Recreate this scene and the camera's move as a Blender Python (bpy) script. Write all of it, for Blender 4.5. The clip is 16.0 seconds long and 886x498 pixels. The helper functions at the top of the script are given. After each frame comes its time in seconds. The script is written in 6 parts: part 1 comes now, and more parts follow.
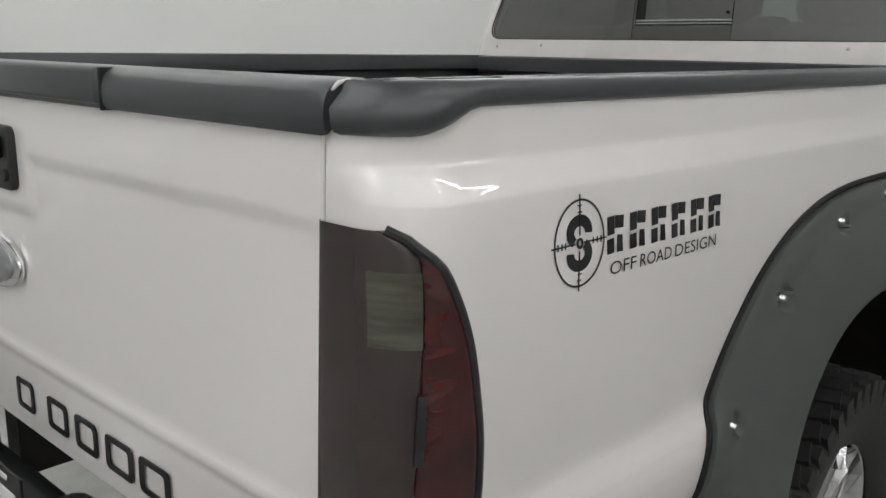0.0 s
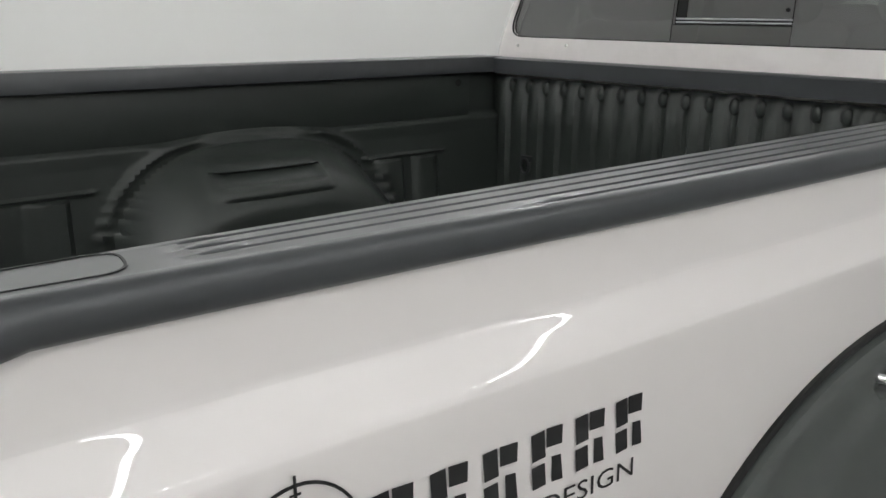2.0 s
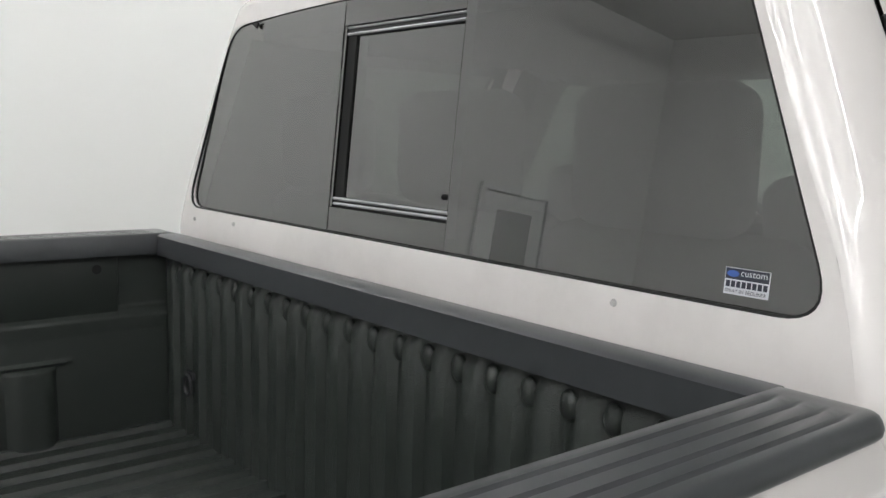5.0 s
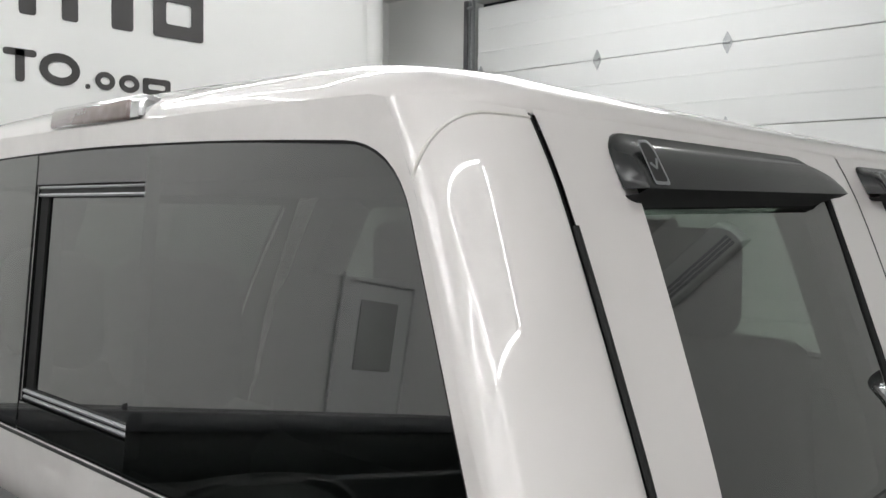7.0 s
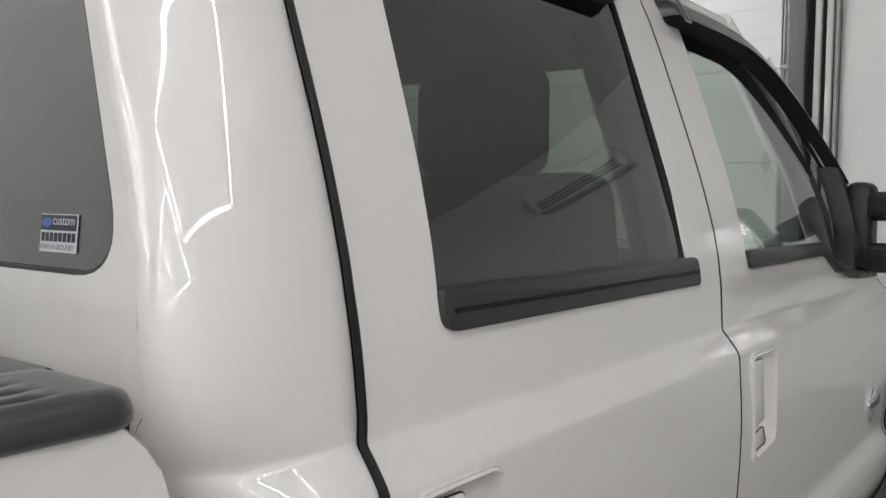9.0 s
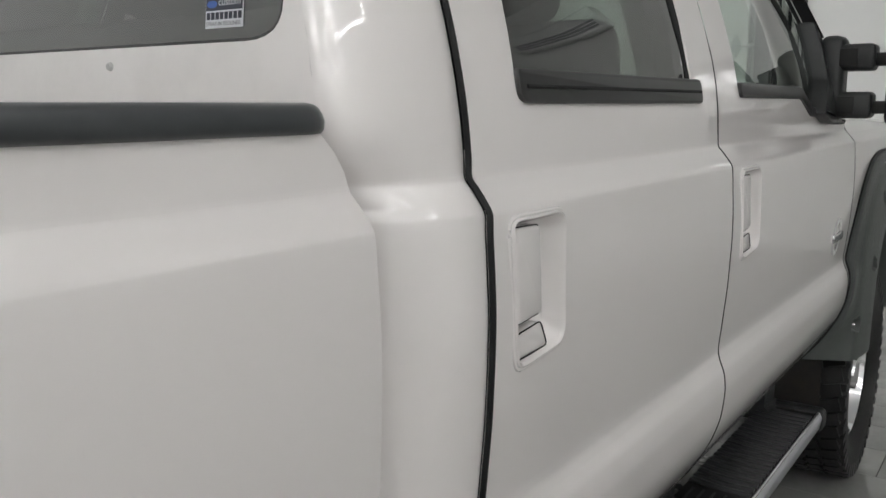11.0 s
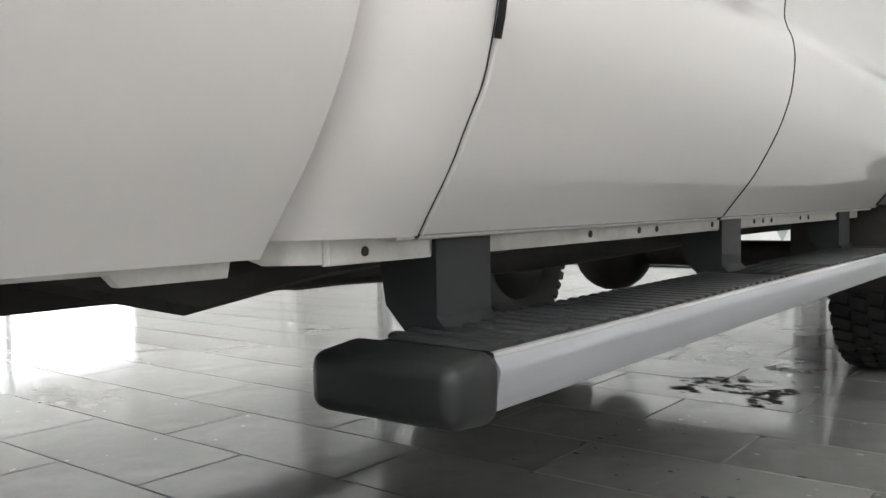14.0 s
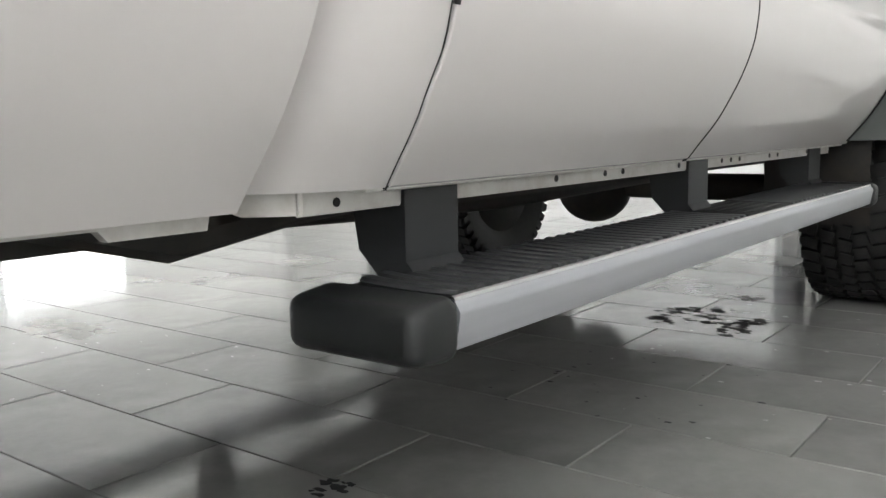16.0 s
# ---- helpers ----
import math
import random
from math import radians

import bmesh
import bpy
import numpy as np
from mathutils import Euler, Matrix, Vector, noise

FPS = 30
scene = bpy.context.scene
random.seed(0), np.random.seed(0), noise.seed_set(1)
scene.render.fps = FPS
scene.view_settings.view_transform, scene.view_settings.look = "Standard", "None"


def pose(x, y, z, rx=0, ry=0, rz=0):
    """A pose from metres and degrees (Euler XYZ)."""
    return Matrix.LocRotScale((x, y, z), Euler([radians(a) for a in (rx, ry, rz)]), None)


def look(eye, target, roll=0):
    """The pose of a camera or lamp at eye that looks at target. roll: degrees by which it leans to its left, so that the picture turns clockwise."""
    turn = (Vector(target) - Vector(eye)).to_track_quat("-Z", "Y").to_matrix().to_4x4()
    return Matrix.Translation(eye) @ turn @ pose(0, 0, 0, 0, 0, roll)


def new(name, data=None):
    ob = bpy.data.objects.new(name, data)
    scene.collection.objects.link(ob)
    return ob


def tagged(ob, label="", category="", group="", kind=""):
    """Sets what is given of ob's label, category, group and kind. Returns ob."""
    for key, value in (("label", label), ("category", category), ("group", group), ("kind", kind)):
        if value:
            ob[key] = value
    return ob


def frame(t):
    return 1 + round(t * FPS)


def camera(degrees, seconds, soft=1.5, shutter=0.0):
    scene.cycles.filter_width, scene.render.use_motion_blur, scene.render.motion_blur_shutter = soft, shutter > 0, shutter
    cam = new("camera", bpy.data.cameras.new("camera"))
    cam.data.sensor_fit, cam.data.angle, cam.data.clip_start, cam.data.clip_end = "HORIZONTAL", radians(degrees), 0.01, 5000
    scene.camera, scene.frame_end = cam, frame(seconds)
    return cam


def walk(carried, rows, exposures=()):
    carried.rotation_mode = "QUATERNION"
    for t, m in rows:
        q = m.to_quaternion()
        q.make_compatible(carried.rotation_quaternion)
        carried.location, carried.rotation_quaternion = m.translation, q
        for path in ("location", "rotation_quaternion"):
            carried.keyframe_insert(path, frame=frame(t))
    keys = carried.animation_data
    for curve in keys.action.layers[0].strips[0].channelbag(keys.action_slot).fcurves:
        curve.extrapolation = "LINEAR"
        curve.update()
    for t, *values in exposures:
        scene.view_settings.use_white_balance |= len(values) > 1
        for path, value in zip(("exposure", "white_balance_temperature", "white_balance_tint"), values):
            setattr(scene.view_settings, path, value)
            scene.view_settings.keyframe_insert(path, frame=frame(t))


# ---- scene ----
cam = camera(54.4, 16.0)
PATH = [
    (0, (1.546, -0.578, 1.487), (0.222, 0.849, 1.029), 0.9),
    (0.5, (1.587, -0.403, 1.554), (0.259, 1.018, 1.088), 0.9),
    (1, (1.548, -0.257, 1.582), (0.209, 1.149, 1.102), 1.1),
    (1.5, (1.45, -0.139, 1.583), (0.056, 1.204, 1.081), 0.8),
    (2, (1.406, 0.026, 1.602), (-0.055, 1.285, 1.073), 0.5),
    (2.5, (1.422, 0.19, 1.616), (-0.064, 1.41, 1.065), 0.6),
    (3.2, (1.471, 0.516, 1.618), (-0.021, 1.728, 1.067), 0.8),
    (5.3, (1.317, 1.463, 1.752), (-0.187, 2.764, 1.543), 1.1),
    (5.5, (1.296, 1.53, 1.773), (-0.189, 2.857, 1.586), 0.7),
    (6, (1.277, 1.635, 1.838), (-0.168, 3.012, 1.705), 0.5),
    (6.5, (1.296, 1.678, 1.898), (-0.112, 3.096, 1.816), 0.7),
    (7, (1.358, 1.742, 1.909), (-0.006, 3.202, 1.823), 0.6),
    (7.5, (1.435, 1.793, 1.874), (0.139, 3.315, 1.791), 0.5),
    (8, (1.481, 1.86, 1.796), (0.245, 3.431, 1.719), 0.4),
    (8.5, (1.486, 1.902, 1.688), (0.275, 3.491, 1.609), 0.9),
    (9, (1.516, 1.924, 1.586), (0.303, 3.51, 1.473), 0.6),
    (9.2, (1.524, 1.932, 1.561), (0.316, 3.518, 1.398), 0.6),
    (11.3, (1.548, 1.635, 1.396), (0.427, 3.256, 1.056), -0.2),
    (12, (1.478, 1.688, 1.087), (0.379, 3.322, 0.735), -0.7),
    (12.5, (1.475, 1.645, 0.87), (0.379, 3.294, 0.589), -0.2),
    (13, (1.446, 1.701, 0.714), (0.344, 3.361, 0.536), -0.9),
    (13.5, (1.443, 1.731, 0.627), (0.278, 3.351, 0.491), -0.9),
    (14, (1.505, 1.777, 0.622), (0.271, 3.348, 0.52), -1.0),
    (14.5, (1.644, 1.878, 0.653), (0.386, 3.43, 0.556), -1.0),
    (15, (1.732, 1.955, 0.668), (0.468, 3.501, 0.557), -1.1),
    (15.5, (1.706, 1.947, 0.658), (0.45, 3.497, 0.525), -1.2),
    (16, (1.569, 1.741, 0.652), (0.36, 3.311, 0.382), -1.1),
]
EXPOSURES = [(0.0, -0.86), (3.2, -0.52), (5.3, -0.42), (6.0, -0.56), (7.0, -0.70), (9.2, -0.68), (11.5, -0.70), (12.0, -0.68), (12.5, -0.32), (13.0, 0.0), (13.5, 0.25), (14.0, 0.3), (15.0, 0.1), (15.5, 0.12), (16.0, 0.38)]
walk(cam, [(t, look(eye, target, roll)) for t, eye, target, roll in PATH], EXPOSURES)

# ---- light: rows of LED tubes under the white ceiling ----
world = bpy.data.worlds.new("room_world")
world.use_nodes = True
world.node_tree.nodes["Background"].inputs[0].default_value = (0.8, 0.85, 0.9, 1)
world.node_tree.nodes["Background"].inputs[1].default_value = 0.02
scene.world = world
TUBE_POWER = 36.0


# ---- materials ----
def material(name, color, rough=0.5, metal=0.0, coat=0.0, grain=0.0, grain_scale=40.0, bump=0.0, bump_scale=200.0,
             spec=0.5, dirt=None, dirt_scale=3.0, dirt_amount=0.5, rough_var=0.0, stretch=(1, 1, 1)):
    m = bpy.data.materials.new(name)
    m.use_nodes = True
    nt = m.node_tree
    b = nt.nodes["Principled BSDF"]
    b.inputs["Base Color"].default_value = (*color, 1)
    b.inputs["Roughness"].default_value = rough
    b.inputs["Metallic"].default_value = metal
    b.inputs["Specular IOR Level"].default_value = spec
    b.inputs["Coat Weight"].default_value = coat
    b.inputs["Coat Roughness"].default_value = 0.008
    b.inputs["Coat IOR"].default_value = 1.72
    tc = nt.nodes.new("ShaderNodeTexCoord")
    mp = nt.nodes.new("ShaderNodeMapping")
    mp.inputs["Scale"].default_value = stretch
    nt.links.new(tc.outputs["Object"], mp.inputs["Vector"])
    last = None
    if grain or dirt:
        base = nt.nodes.new("ShaderNodeRGB")
        base.outputs[0].default_value = (*color, 1)
        last = base.outputs[0]
    if grain:
        n = nt.nodes.new("ShaderNodeTexNoise")
        n.inputs["Scale"].default_value = grain_scale
        n.inputs["Detail"].default_value = 6
        nt.links.new(mp.outputs[0], n.inputs["Vector"])
        mix = nt.nodes.new("ShaderNodeMix")
        mix.data_type, mix.blend_type = "RGBA", "OVERLAY"
        mix.inputs[0].default_value = grain
        nt.links.new(last, mix.inputs[6])
        nt.links.new(n.outputs["Fac"], mix.inputs[7])
        last = mix.outputs[2]
    if dirt:
        n = nt.nodes.new("ShaderNodeTexNoise")
        n.inputs["Scale"].default_value = dirt_scale
        n.inputs["Detail"].default_value = 8
        n.inputs["Roughness"].default_value = 0.65
        nt.links.new(mp.outputs[0], n.inputs["Vector"])
        r = nt.nodes.new("ShaderNodeMapRange")
        r.inputs[1].default_value, r.inputs[2].default_value = 0.45, 0.7
        r.inputs[4].default_value = dirt_amount
        nt.links.new(n.outputs["Fac"], r.inputs[0])
        mix = nt.nodes.new("ShaderNodeMix")
        mix.data_type = "RGBA"
        nt.links.new(r.outputs[0], mix.inputs[0])
        nt.links.new(last, mix.inputs[6])
        mix.inputs[7].default_value = (*dirt, 1)
        last = mix.outputs[2]
        if rough_var:
            rr = nt.nodes.new("ShaderNodeMapRange")
            rr.inputs[1].default_value, rr.inputs[2].default_value = 0.3, 0.7
            rr.inputs[3].default_value, rr.inputs[4].default_value = max(0.02, rough - rough_var), rough + rough_var
            nt.links.new(n.outputs["Fac"], rr.inputs[0])
            nt.links.new(rr.outputs[0], b.inputs["Roughness"])
    if last:
        nt.links.new(last, b.inputs["Base Color"])
    if bump:
        n = nt.nodes.new("ShaderNodeTexNoise")
        n.inputs["Scale"].default_value = bump_scale
        n.inputs["Detail"].default_value = 4
        nt.links.new(mp.outputs[0], n.inputs["Vector"])
        bp = nt.nodes.new("ShaderNodeBump")
        bp.inputs["Strength"].default_value = bump
        bp.inputs["Distance"].default_value = 0.002
        nt.links.new(n.outputs["Fac"], bp.inputs["Height"])
        nt.links.new(bp.outputs[0], b.inputs["Normal"])
    return m


def glass(name, tint, gloss=(1, 1, 1), rough=0.0, face_on=0.16):
    """A thin tinted pane: clear by its tint, with a Fresnel gloss."""
    m = bpy.data.materials.new(name)
    m.use_nodes = True
    nt = m.node_tree
    nt.nodes.remove(nt.nodes["Principled BSDF"])
    tr, gl = nt.nodes.new("ShaderNodeBsdfTransparent"), nt.nodes.new("ShaderNodeBsdfGlossy")
    tr.inputs[0].default_value = (*tint, 1)
    gl.inputs[0].default_value, gl.inputs["Roughness"].default_value = (*gloss, 1), rough
    lw, mx = nt.nodes.new("ShaderNodeLayerWeight"), nt.nodes.new("ShaderNodeMixShader")
    lw.inputs[0].default_value = 0.5
    pw, sc = nt.nodes.new("ShaderNodeMath"), nt.nodes.new("ShaderNodeMath")
    pw.operation, sc.operation = "POWER", "MULTIPLY_ADD"
    pw.inputs[1].default_value = 5.0
    sc.inputs[1].default_value, sc.inputs[2].default_value = 1 - face_on, face_on
    nt.links.new(lw.outputs["Facing"], pw.inputs[0])
    nt.links.new(pw.outputs[0], sc.inputs[0])
    nt.links.new(sc.outputs[0], mx.inputs[0])
    nt.links.new(tr.outputs[0], mx.inputs[1])
    nt.links.new(gl.outputs[0], mx.inputs[2])
    nt.links.new(mx.outputs[0], nt.nodes["Material Output"].inputs[0])
    return m


def clear_film(name):
    """Inner face of a pane: lets all light through."""
    m = bpy.data.materials.new(name)
    m.use_nodes = True
    nt = m.node_tree
    nt.nodes.remove(nt.nodes["Principled BSDF"])
    tr = nt.nodes.new("ShaderNodeBsdfTransparent")
    tr.inputs[0].default_value = (0.97, 0.98, 0.97, 1)
    nt.links.new(tr.outputs[0], nt.nodes["Material Output"].inputs[0])
    return m


def glowing(name, color, strength):
    m = bpy.data.materials.new(name)
    m.use_nodes = True
    b = m.node_tree.nodes["Principled BSDF"]
    b.inputs["Emission Color"].default_value = (*color, 1)
    b.inputs["Emission Strength"].default_value = strength
    return m


PAINT = material("white_paint", (0.81, 0.772, 0.760), 0.32, coat=1.0, grain=0.03, grain_scale=3, spec=0.3)
PAINT_DUSTY = material("white_paint_dusty", (0.81, 0.772, 0.760), 0.34, coat=0.8, spec=0.3, dirt=(0.52, 0.49, 0.47), dirt_scale=7, dirt_amount=0.22)
PAINT_DULL = material("white_underpaint", (0.76, 0.74, 0.71), 0.42, dirt=(0.40, 0.35, 0.28), dirt_scale=14, dirt_amount=0.45)
TRIM = material("black_trim_plastic", (0.012, 0.013, 0.0135), 0.40, bump=0.25, bump_scale=1500, grain=0.1, grain_scale=60)
CAP = material("grey_black_rail_plastic", (0.046, 0.049, 0.053), 0.29, bump=0.02, bump_scale=600, grain=0.15, grain_scale=30)
FLARE = material("grey_flare_plastic", (0.070, 0.077, 0.073), 0.40, bump=0.4, bump_scale=1400, grain=0.12, grain_scale=20)
RUBBER = material("black_rubber", (0.009, 0.009, 0.009), 0.55, spec=0.3)
TYRE = material("tyre_rubber", (0.013, 0.013, 0.013), 0.55, dirt=(0.028, 0.026, 0.024), dirt_scale=25, dirt_amount=0.5, bump=0.3, bump_scale=300)
LINER = material("sprayed_bedliner", (0.027, 0.032, 0.029), 0.32, bump=0.55, bump_scale=500, dirt=(0.034, 0.039, 0.036), dirt_scale=4, dirt_amount=0.6)
TRIM_SHINE = material("glossy_black_plastic", (0.02, 0.02, 0.021), 0.18, grain=0.2, grain_scale=20)
DARK = material("dark_gap", (0.006, 0.006, 0.006), 0.8)
CHROME = material("chrome", (0.85, 0.85, 0.86), 0.06, metal=1.0)
ALUMINIUM = material("brushed_aluminium", (0.50, 0.51, 0.545), 0.34, metal=0.6, grain=0.12, grain_scale=60, stretch=(1, 0.03, 1))
STEEL = material("dark_chassis_steel", (0.012, 0.011, 0.010), 0.6, dirt=(0.050, 0.034, 0.025), dirt_scale=9, dirt_amount=0.5)
TREAD = material("grey_black_step_rubber", (0.040, 0.041, 0.043), 0.33, bump=0.15, bump_scale=700)
EDGE_HIGHLIGHT = material("highlight_aluminium", (0.82, 0.82, 0.84), 0.2, metal=1.0)
BELT = material("belt_trim_plastic", (0.030, 0.030, 0.030), 0.36, grain=0.15, grain_scale=40)
POWDER = material("black_powder_coat", (0.020, 0.021, 0.023), 0.40, bump=0.3, bump_scale=900)
GLASS_DARK = glass("dark_tinted_glass", (0.165, 0.192, 0.175), face_on=0.20)
GLASS_PRIVACY = glass("privacy_door_glass", (0.20, 0.235, 0.21), face_on=0.19)
GLASS_SIDE = glass("side_tinted_glass", (0.62, 0.68, 0.64), face_on=0.16)
GLASS_CLEAR = glass("clear_glass", (0.76, 0.84, 0.79), face_on=0.06)
GLASS_INNER = clear_film("inner_glass_face")
FRIT = material("black_glass_border", (0.006, 0.006, 0.006), 0.02)
FRIT.node_tree.nodes["Principled BSDF"].inputs["IOR"].default_value = 2.35
SEAT = material("grey_cloth", (0.022, 0.022, 0.023), 0.9, grain=0.3, grain_scale=300)
CABIN = material("dark_cabin_plastic", (0.012, 0.012, 0.0125), 0.6)
HEADLINER = material("grey_headliner", (0.09, 0.088, 0.085), 0.9)
LENS_RED = material("smoked_red_lens", (0.048, 0.004, 0.004), 0.10, coat=0.15, grain=0.75, grain_scale=11, dirt=(0.022, 0.006, 0.006), dirt_scale=6, dirt_amount=0.85, stretch=(1, 1, 4))
LENS_DARK = material("smoked_lens", (0.030, 0.021, 0.020), 0.08, coat=0.2, grain=0.4, grain_scale=9, dirt=(0.042, 0.025, 0.024), dirt_scale=5, dirt_amount=0.7)
LENS_CLEAR = material("smoked_clear_lens", (0.066, 0.062, 0.044), 0.10, coat=0.2, grain=0.9, grain_scale=16, dirt=(0.024, 0.021, 0.017), dirt_scale=9, dirt_amount=0.8, stretch=(1, 1, 7))
DECAL = material("black_vinyl", (0.012, 0.012, 0.013), 0.35)
WALL = material("white_wall_paint", (0.80, 0.80, 0.785), 0.65, grain=0.05, grain_scale=1.2)
WALL_GREY = material("pale_grey_wall_paint", (0.56, 0.55, 0.53), 0.6, grain=0.06, grain_scale=1.5)
DOOR_PANEL = material("white_door_steel", (0.78, 0.785, 0.78), 0.42, grain=0.05, grain_scale=5)
SIGN = material("grey_black_sign_paint", (0.035, 0.032, 0.032), 0.5)
TRACK = material("galvanised_steel", (0.42, 0.43, 0.44), 0.42, metal=0.7, grain=0.3, grain_scale=30)
POST = material("dark_grey_post_paint", (0.12, 0.12, 0.125), 0.5)
LED = glowing("led_tube_glow", (0.985, 0.995, 1.0), TUBE_POWER)
# Glow of the added low panels that mirror brightly in the floor.
PANEL_GLOW = glowing("added_panel_glow", (0.95, 0.98, 1.0), 2.6)
WINDOW_GREY = material("wired_glass_grey", (0.48, 0.49, 0.48), 0.12)
STICK_BLUE = material("sticker_blue", (0.05, 0.12, 0.42), 0.4)
STICK_GREY = material("sticker_pale_print", (0.68, 0.69, 0.72), 0.4)
STICK_INK = material("sticker_dark_print", (0.03, 0.032, 0.05), 0.4)
PLATE_INK = material("plate_pale_print", (0.7, 0.7, 0.7), 0.4)
SMUDGE = material("grey_smudge", (0.45, 0.44, 0.43), 0.5)
GROUT = material("dark_grout", (0.035, 0.034, 0.032), 0.7)


def tile_material():
    """Dark grey porcelain with a soft gloss, a shade per tile and water marks."""
    m = material("grey_floor_tile", (0.285, 0.283, 0.271), 0.11, spec=0.8, grain=0.25, grain_scale=5, dirt=(0.09, 0.088, 0.085), dirt_scale=1.6, dirt_amount=0.5, rough_var=0.06)
    nt = m.node_tree
    b = nt.nodes["Principled BSDF"]
    src = b.inputs["Base Color"].links[0].from_socket
    info, hsv, mr = nt.nodes.new("ShaderNodeObjectInfo"), nt.nodes.new("ShaderNodeHueSaturation"), nt.nodes.new("ShaderNodeMapRange")
    mr.inputs[3].default_value, mr.inputs[4].default_value = 0.85, 1.12
    nt.links.new(info.outputs["Random"], mr.inputs[0])
    nt.links.new(mr.outputs[0], hsv.inputs["Value"])
    nt.links.new(src, hsv.inputs["Color"])
    nt.links.new(hsv.outputs[0], b.inputs["Base Color"])
    return m


TILE = tile_material()


# ---- mesh helpers ----
def part(name, bm, mat, parent=None, label="", sharp=38, mats=None):
    me = bpy.data.meshes.new(name)
    bmesh.ops.recalc_face_normals(bm, faces=bm.faces)
    bm.to_mesh(me)
    bm.free()
    for x in (mats or [mat]):
        me.materials.append(x)
    me.shade_smooth()
    me.set_sharp_from_angle(angle=radians(sharp))
    ob = new(name, me)
    if parent:
        ob.parent = parent
        if parent.parent is None:
            ob.matrix_parent_inverse = Matrix.Translation(-parent.location)
    if label:
        ob["label"] = label
    return ob


def anchor(name, loc):
    ob = new(name)
    ob.location = loc
    ob.empty_display_size = 0.1
    return ob


def box(bm, c, s, bevel=0.0, seg=2, m=None):
    r = bmesh.ops.create_cube(bm, size=1)
    vs = r["verts"]
    bmesh.ops.scale(bm, vec=s, verts=vs)
    if bevel:
        es = list({e for v in vs for e in v.link_edges})
        vs = bmesh.ops.bevel(bm, geom=es, offset=bevel, segments=seg, affect="EDGES", profile=0.5)["verts"]
        vs = list({v for v in vs} | {v for v in bm.verts if v.is_valid and v in vs})
    if m is not None:
        bmesh.ops.transform(bm, matrix=m, verts=vs)
    bmesh.ops.translate(bm, vec=c, verts=vs)
    return vs


def boxed(c, s, bevel=0.0, seg=2, m=None):
    bm = bmesh.new()
    box(bm, (0, 0, 0), s, bevel, seg)
    if m is not None:
        bmesh.ops.transform(bm, matrix=m, verts=bm.verts)
    bmesh.ops.translate(bm, vec=c, verts=bm.verts)
    return bm


def grid(bm, rows, mat=0, merge=True):
    vs = [[bm.verts.new(p) for p in r] for r in rows]
    for a, b in zip(vs, vs[1:]):
        for i in range(len(a) - 1):
            q = (a[i], a[i + 1], b[i + 1], b[i])
            if len({tuple(round(c, 6) for c in v.co) for v in q}) >= 3:
                try:
                    f = bm.faces.new(q)
                    f.material_index = mat
                except ValueError:
                    pass
    return vs


def thick(bm, d):
    """Gives an open sheet a thickness d behind its faces."""
    bmesh.ops.remove_doubles(bm, verts=bm.verts, dist=1e-5)
    bmesh.ops.recalc_face_normals(bm, faces=bm.faces)
    bmesh.ops.solidify(bm, geom=list(bm.faces), thickness=d)
    return bm


def tube(bm, pts, r, n=10, caps=True, flat=1.0):
    pts = [Vector(p) for p in pts]
    rings = []
    rise = sum(abs((b - a).z) for a, b in zip(pts, pts[1:])) / max(1e-9, sum((b - a).length for a, b in zip(pts, pts[1:])))
    up = Vector((0, 1, 0)) if rise > 0.8 else Vector((0, 0, 1))
    for i, p in enumerate(pts):
        d = (pts[min(i + 1, len(pts) - 1)] - pts[max(i - 1, 0)]).normalized()
        u = d.cross(up)
        u = u.normalized() if u.length > 1e-3 else Vector((1, 0, 0))
        w = u.cross(d).normalized()
        rr = r[i] if isinstance(r, (list, tuple)) else r
        rings.append([p + rr * (math.cos(a) * u + flat * math.sin(a) * w) for a in (2 * math.pi * k / n for k in range(n))])
    vs = [[bm.verts.new(q) for q in ring] for ring in rings]
    for a, b in zip(vs, vs[1:]):
        for k in range(n):
            bm.faces.new((a[k], a[(k + 1) % n], b[(k + 1) % n], b[k]))
    if caps:
        bm.faces.new(vs[0])
        bm.faces.new(vs[-1])


def prism(bm, outline, to3, depth, bevel=0.0):
    """A slab: outline of (u, v), to3(u, v, w) places it, w runs from 0 to depth."""
    a = [bm.verts.new(to3(u, v, 0)) for u, v in outline]
    b = [bm.verts.new(to3(u, v, depth)) for u, v in outline]
    fs = [bm.faces.new(a), bm.faces.new(b)]
    n = len(a)
    for i in range(n):
        bm.faces.new((a[i], a[(i + 1) % n], b[(i + 1) % n], b[i]))
    if bevel:
        bmesh.ops.recalc_face_normals(bm, faces=bm.faces)
        bmesh.ops.bevel(bm, geom=[e for e in fs[1].edges], offset=bevel, segments=2, affect="EDGES", profile=0.5)


